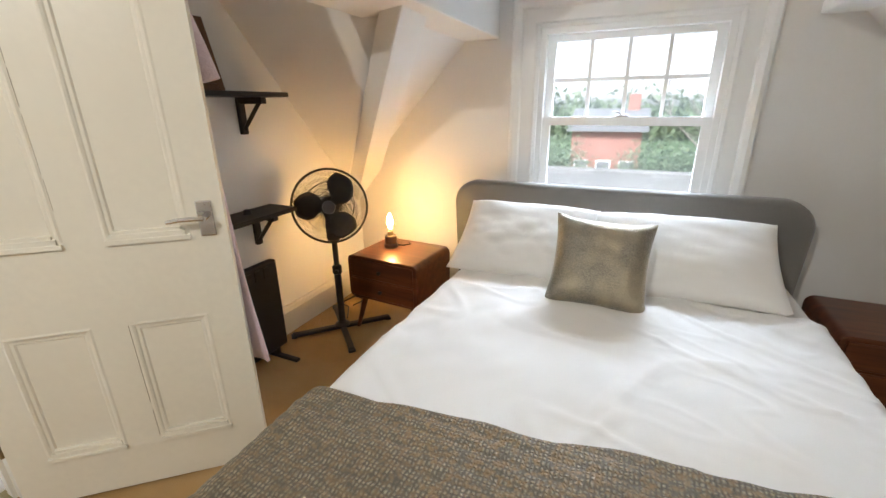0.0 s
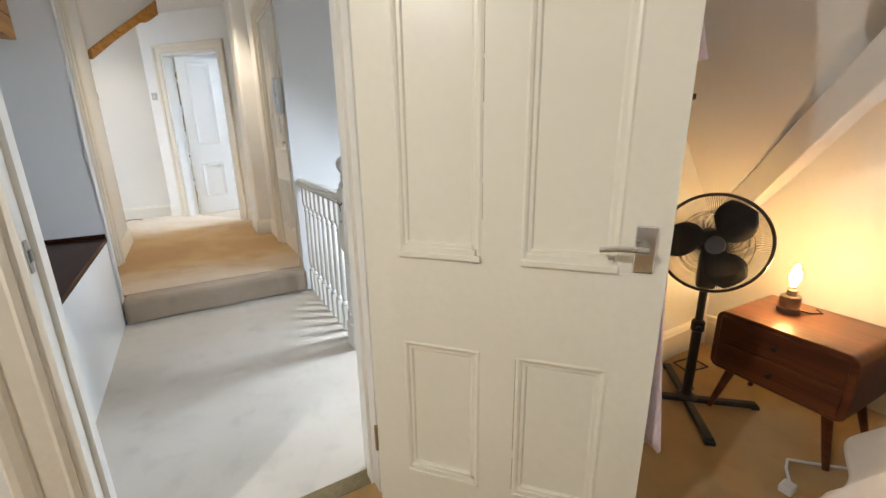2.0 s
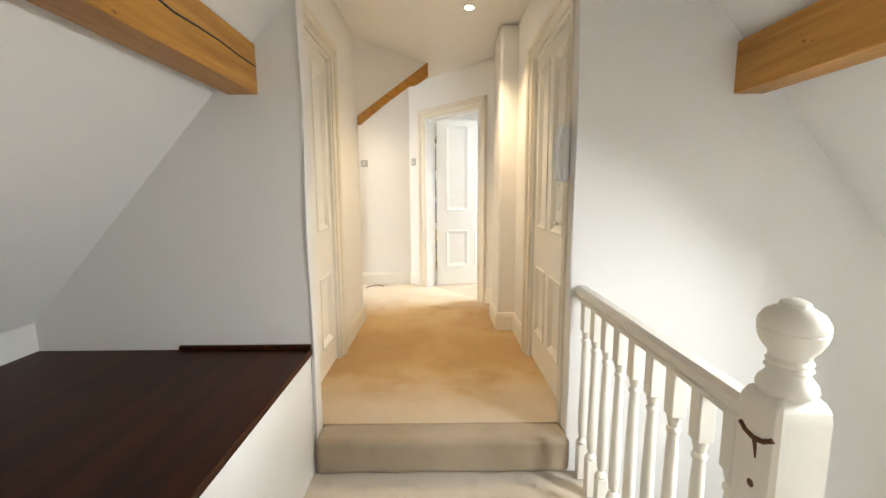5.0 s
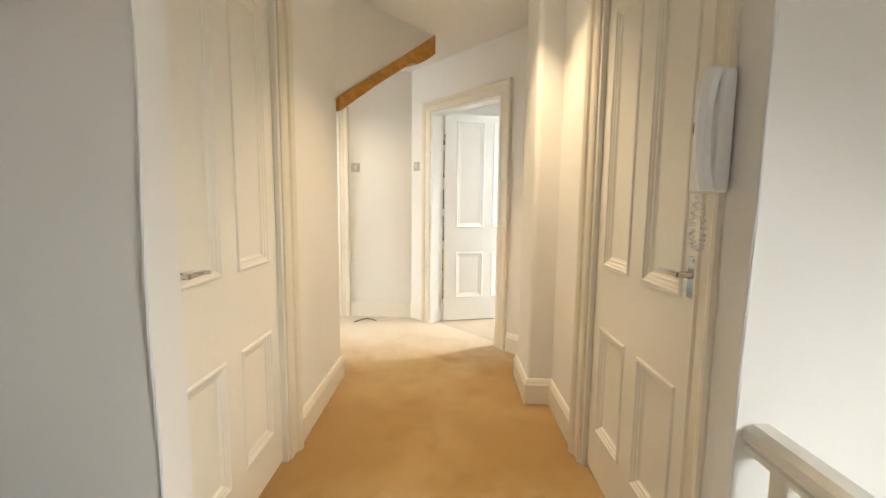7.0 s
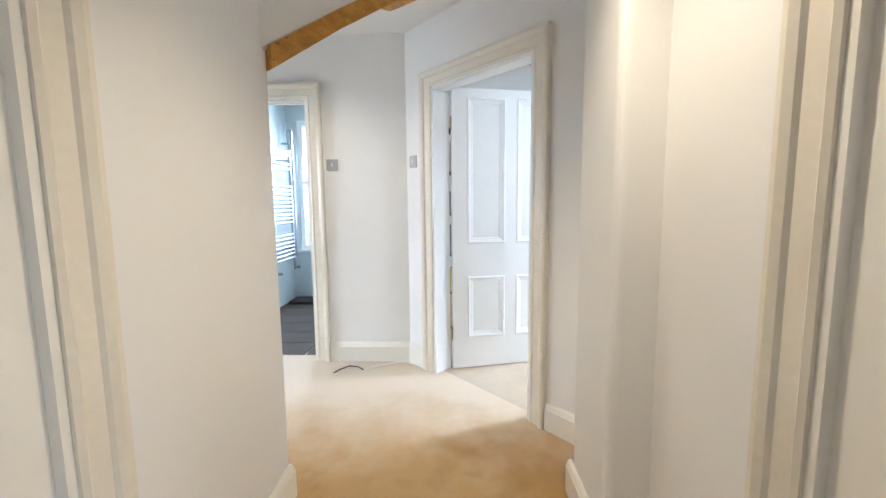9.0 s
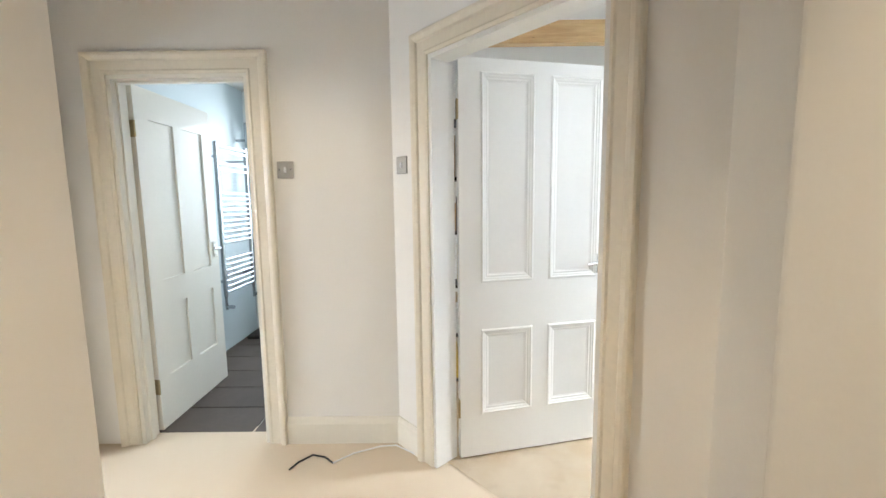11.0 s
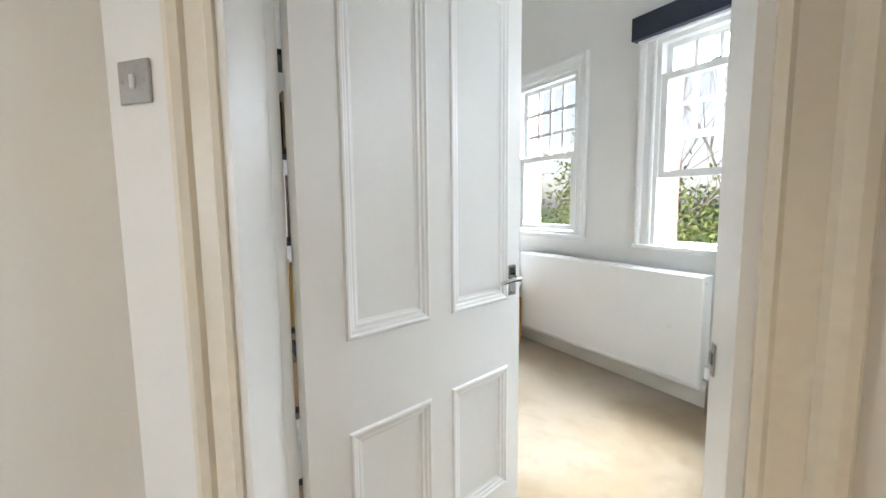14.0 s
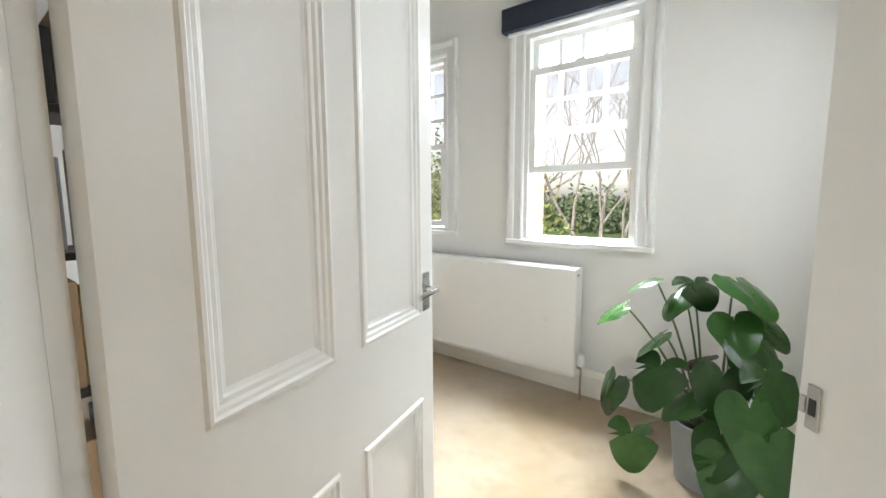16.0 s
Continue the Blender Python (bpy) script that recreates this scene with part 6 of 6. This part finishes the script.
# bookcase behind the far door, seen through the hinge gap
case2 = thing("bookcase", "tall dark bookcase half full of books behind the door", "bookcase")
for y0, y1 in ((0.105, 0.13), (0.80, 0.825)):
    bm = bmesh.new()
    rounded(bm, -8.10, -7.86, y0, y1, H + 0.004, 2.05, 0.003, 1)
    part("side", bm, DARKWOOD, case2)
for z in (0.22, 0.55, 0.90, 1.27, 1.64, 2.02):
    bm = bmesh.new()
    rounded(bm, -8.10, -7.865, 0.13, 0.80, z, z + 0.022, 0.003, 1)
    part("shelf", bm, DARKWOOD, case2)
rnd = random.Random(11)
covers = [material("book_cover_" + n, c, 0.55, 0.08) for n, c in (("black", (0.02, 0.02, 0.022)), ("white", (0.7, 0.69, 0.66)), ("grey", (0.22, 0.22, 0.23)), ("tan", (0.42, 0.28, 0.16)), ("ochre", (0.55, 0.38, 0.08)))]
for z in (0.244, 0.574, 0.924, 1.294, 1.664):
    y = 0.15
    while y < 0.74:
        w, h, d = rnd.uniform(0.018, 0.045), rnd.uniform(0.18, 0.29), rnd.uniform(0.14, 0.20)
        if rnd.random() < 0.82:
            bm = bmesh.new()
            rounded(bm, -7.875 - d, -7.875, y, y + w, z, z + h, 0.003, 1)
            tagged(part("book", bm, rnd.choice(covers)), "upright book on the dark bookcase shelf", "book", "books in the bookcase")
        y += w + 0.003

# monstera
plant = thing("monstera_plant", "glossy green split-leaf plant in a grey pot on the carpet", "plant", pose(-6.62, 2.16, H + 0.004))
bm = bmesh.new()
lathe(bm, [(0.12, 0.0), (0.128, 0.006), (0.155, 0.26), (0.158, 0.285), (0.148, 0.286), (0.143, 0.25)], 30)
part("pot", bm, POT, plant, "matt grey round pot", True)
bm = bmesh.new()
lathe(bm, [(0.146, 0.235), (0.144, 0.25), (0.06, 0.262), (0.01, 0.265)], 24)
part("soil", bm, SOIL, plant)


def leaf_mesh(seed, cuts):
    """A heart-shaped leaf, tip along +x, stalk at the origin, folded along its midrib, with notches in its edge."""
    rnd = random.Random(seed)
    bm = bmesh.new()
    n, rings = 44, 5
    notch = [rnd.uniform(0.5, 2.6) * (1 if k % 2 else -1) for k in range(cuts)]
    cols = []
    for i in range(n):
        th = -math.pi + 2 * math.pi * i / n
        a = abs(th)
        r = 0.52 + 0.14 * math.cos(a) + 0.34 * max(0, math.cos(a)) ** 6 - 0.42 * max(0, math.cos(math.pi - a)) ** 8 + 0.08 * math.sin(a) ** 2
        for c in notch:
            d = abs(th - c)
            if d < 0.13:
                r *= 0.48 + 0.52 * (d / 0.13)
        col = []
        for k in range(1, rings + 1):
            q = r * k / rings
            x, y = q * math.cos(th) + 0.12, q * math.sin(th)
            z = 0.16 * abs(y) - 0.22 * max(0, x) ** 2 - 0.55 * abs(y) ** 2.2 + 0.018 * math.sin(abs(y) * 22 + x * 7)
            col.append(bm.verts.new((x, y, z)))
        cols.append(col)
    c = bm.verts.new((0.12, 0, 0))
    for i in range(n):
        a, b = cols[i], cols[(i + 1) % n]
        bm.faces.new((c, a[0], b[0]))
        for k in range(rings - 1):
            bm.faces.new((a[k], a[k + 1], b[k + 1], b[k]))
    return finish(bm, "leaf", LEAF, True)


leaf_kinds = [leaf_mesh(s, c) for s, c in ((1, 0), (2, 2), (3, 4), (4, 0))]
rnd = random.Random(21)
# foot of each leaf, its size, heading and droop
specs = [(-0.39, 0.07, 0.72, 0.15, 190, 28), (-0.28, 0.17, 0.85, 0.13, 210, 15), (-0.15, 0.15, 0.8, 0.14, 230, 40), (-0.12, 0.14, 0.87, 0.16, 300, 25),
         (0.04, 0.07, 0.9, 0.2, 320, 22), (-0.2, 0.01, 0.63, 0.15, 205, 35), (0.05, -0.01, 0.76, 0.16, 290, 35), (-0.18, -0.1, 0.54, 0.20, 250, 48),
         (-0.38, -0.06, 0.4, 0.17, 225, 62), (-0.04, -0.14, 0.43, 0.15, 200, 30), (0.04, -0.13, 0.56, 0.18, 275, 58), (-0.27, -0.19, 0.24, 0.18, 262, 72),
         (0.1, -0.04, 0.68, 0.18, 320, 40), (0.13, -0.23, 0.5, 0.19, 290, 55), (0.06, -0.25, 0.37, 0.17, 255, 40), (0.09, -0.31, 0.32, 0.18, 268, 60),
         (0.09, 0.02, 0.59, 0.17, 330, 50), (-0.06, 0.1, 0.52, 0.14, 120, 30), (0.1, 0.1, 0.75, 0.17, 350, 30), (0.17, -0.12, 0.6, 0.18, 320, 50),
         (0.19, -0.27, 0.4, 0.19, 310, 55)]
for k, (x, y, z, size, heading, droop) in enumerate(specs):
    foot = Vector((x, y, z))
    a = math.atan2(y, x)
    root = Vector((0.05 * math.cos(a), 0.05 * math.sin(a), 0.25))
    mid = root.lerp(foot, 0.5) + Vector((-0.12 * x, -0.12 * y, 0.05 + 0.10 * max(0.0, 0.6 - z)))
    pts = [root.lerp(mid, f) * (1 - f) + mid.lerp(foot, f) * f for f in (0, 0.2, 0.4, 0.6, 0.8, 1.0)]
    bm = bmesh.new()
    tube(bm, pts, 0.007, 6, 0.6)
    part("stem", bm, STEM, plant, "", True)
    o = new("leaf", leaf_kinds[(k * 3 + 1) % 4])
    o.parent = plant
    o.matrix_local = Matrix.Translation(foot) @ pose(0, 0, 0, 0, 0, heading) @ pose(0, 0, 0, rnd.uniform(-16, 16), droop, 0) @ Matrix.Scale(size, 4)

# ---- outside ----
bm = bmesh.new()
box(bm, -400, 400, 3.2, 900, -5.4, -5.0)
structure("ground", bm, GRASS, "lawns and gardens reaching to the horizon", "ground")
bm = bmesh.new()
rounded(bm, -14, 16, 11.0, 11.35, -5.0, -0.25, 0.03, 2)
structure("garden_wall", bm, STONE, "pale stone garden wall", "wall")


def far_house(label, x, y, w, d, h, roof_h):
    hs = thing("house", label, "house", pose(x, y, -5.0))
    bm = bmesh.new()
    box(bm, -w / 2, w / 2, -d / 2, d / 2, 0, h)
    part("wall", bm, BRICK, hs, "red brick wall")
    bm = bmesh.new()
    pts = [(-w / 2 - 0.4, -d / 2 - 0.4, h), (w / 2 + 0.4, -d / 2 - 0.4, h), (w / 2 + 0.4, d / 2 + 0.4, h), (-w / 2 - 0.4, d / 2 + 0.4, h), (-w / 2 - 0.4, 0, h + roof_h), (w / 2 + 0.4, 0, h + roof_h)]
    v = [bm.verts.new(p) for p in pts]
    for f in ((0, 1, 5, 4), (2, 3, 4, 5), (0, 4, 3), (1, 2, 5), (3, 2, 1, 0)):
        bm.faces.new([v[i] for i in f])
    roof = part("roof", bm, SLATE, hs, "grey slate roof")
    bm = bmesh.new()
    rounded(bm, w / 4, w / 4 + 0.8, -0.4, 0.4, h + roof_h * 0.5, h + roof_h + 1.0, 0.03, 1)
    part("chimney", bm, BRICK, roof)
    for i in range(3):
        for z in (1.0, 3.6):
            if z + 1.4 > h:
                continue
            bm = bmesh.new()
            cx = -w / 2 + w * (i + 0.5) / 3
            rounded(bm, cx - 0.5, cx + 0.5, -d / 2 - 0.05, -d / 2 + 0.02, z, z + 1.4, 0.02, 1)
            wn_ = part("window", bm, WHITE, hs, "white window")
            bm = bmesh.new()
            box(bm, cx - 0.42, cx + 0.42, -d / 2 - 0.06, -d / 2 - 0.045, z + 0.08, z + 1.32)
            part("pane", bm, SLATE, wn_)


far_house("distant red brick house with a grey slate roof", -2.0, 36, 4.6, 7, 4.4, 1.5)
far_house("distant red brick house with a grey slate roof", 12.0, 48, 9, 7, 4.4, 2.4)


def leaf_cloud(name, boxes, count, size, seed, label):
    """Hedges and evergreen crowns: many small leaves within soft lumps."""
    rnd = np.random.default_rng(seed)
    verts, faces = [], []
    for (cx, cy, cz, rx, ry, rz), part_n in zip(boxes, [count // len(boxes)] * len(boxes)):
        p = rnd.normal(size=(part_n, 3))
        p /= np.linalg.norm(p, axis=1)[:, None]
        p *= (rnd.random((part_n, 1)) ** 0.4)
        p += 0.18 * rnd.normal(size=(part_n, 3))
        p = p * (rx, ry, rz) + (cx, cy, cz)
        for q in p:
            u, v = rnd.normal(size=3), rnd.normal(size=3)
            u *= size / np.linalg.norm(u)
            v *= size * 0.6 / np.linalg.norm(v)
            b = len(verts)
            verts += [tuple(q - u), tuple(q + v), tuple(q + u), tuple(q - v)]
            faces.append((b, b + 1, b + 2, b + 3))
    me = bpy.data.meshes.new(name)
    me.from_pydata(verts, [], faces)
    me.materials.append(SHRUB if name == "shrubs" else HEDGE)
    return tagged(new(name, me), label, "foliage", "", "stuff")


leaf_cloud("hedge", [(x, 20 + (k % 3), -1.9, 1.7, 1.4, 1.5 + 0.3 * (k % 2)) for k, x in enumerate((-9.5, -7.2, -4.9, -3.3, 0.9, 3.2, 5.6))], 22000, 0.085, 4, "clipped green garden hedge")
leaf_cloud("shrubs", [(-10.7 - 1.5 * k, 8.9 + 1.3 * (k % 2), -1.7 + 0.35 * (k % 3) + (0.9 if k > 1 else 0.0), 1.05, 1.0, 3.3) for k in range(6)], 21000, 0.075, 6, "tall yellow-green garden shrubs")
leaf_cloud("far_woods", [(-60 + 9 * k, 80 + 5 * (k % 3), -2.0, 7, 5, 4.4 + 1.2 * (k % 2)) for k in range(14)], 12000, 0.6, 8, "grey-green wooded skyline")


def bare_tree(label, base, h, seed, spread=0.62):
    rnd = random.Random(seed)
    tr = thing("bare_tree", label, "tree", Matrix.Translation(base))
    trunk, twigs = bmesh.new(), bmesh.new()

    def grow(p, d, ln, r, depth):
        q = p
        pts = [p]
        for _ in range(3):
            d = (d + Vector((rnd.uniform(-1, 1), rnd.uniform(-1, 1), rnd.uniform(-0.3, 0.6))) * 0.16).normalized()
            q = q + d * ln / 3
            pts.append(q)
        tube(trunk if depth < 2 else twigs, pts, r, 7 if depth < 2 else 4, 0.62)
        if depth < 5:
            for _ in range(3 if depth < 4 else 2):
                nd = (d + Vector((rnd.uniform(-1, 1), rnd.uniform(-1, 1), rnd.uniform(-0.35, 0.8))) * spread).normalized()
                grow(pts[-1] if rnd.random() < 0.6 else pts[2], nd, ln * rnd.uniform(0.6, 0.82), r * 0.55, depth + 1)

    grow(Vector((0, 0, 0)), Vector((0, 0, 1)), h * 0.36, h * 0.0115, 0)
    part("trunk", trunk, BARK, tr, "", True)
    part("crown", twigs, BARK, tr, "bare winter twigs")


bare_tree("bare winter tree with spreading grey branches", (-10.2, 10.5, -5.0), 11.0, 5)
bare_tree("bare winter tree with spreading grey branches", (-14.0, 13.5, -5.0), 11.0, 9)
bare_tree("bare winter tree with spreading grey branches", (6.5, 24.0, -5.0), 10.0, 12)
bare_tree("bare winter tree with spreading grey branches", (3.4, 17.0, -5.0), 9.5, 21)
# brick jambs outside the far windows
for x in (-7.80, -9.16):
    bm = bmesh.new()
    box(bm, x - 0.10, x + 0.012, 2.80, 2.93, 1.1, 2.5)
    structure("brick_reveal", bm, BRICK, "red brick edge outside the window", "brickwork")
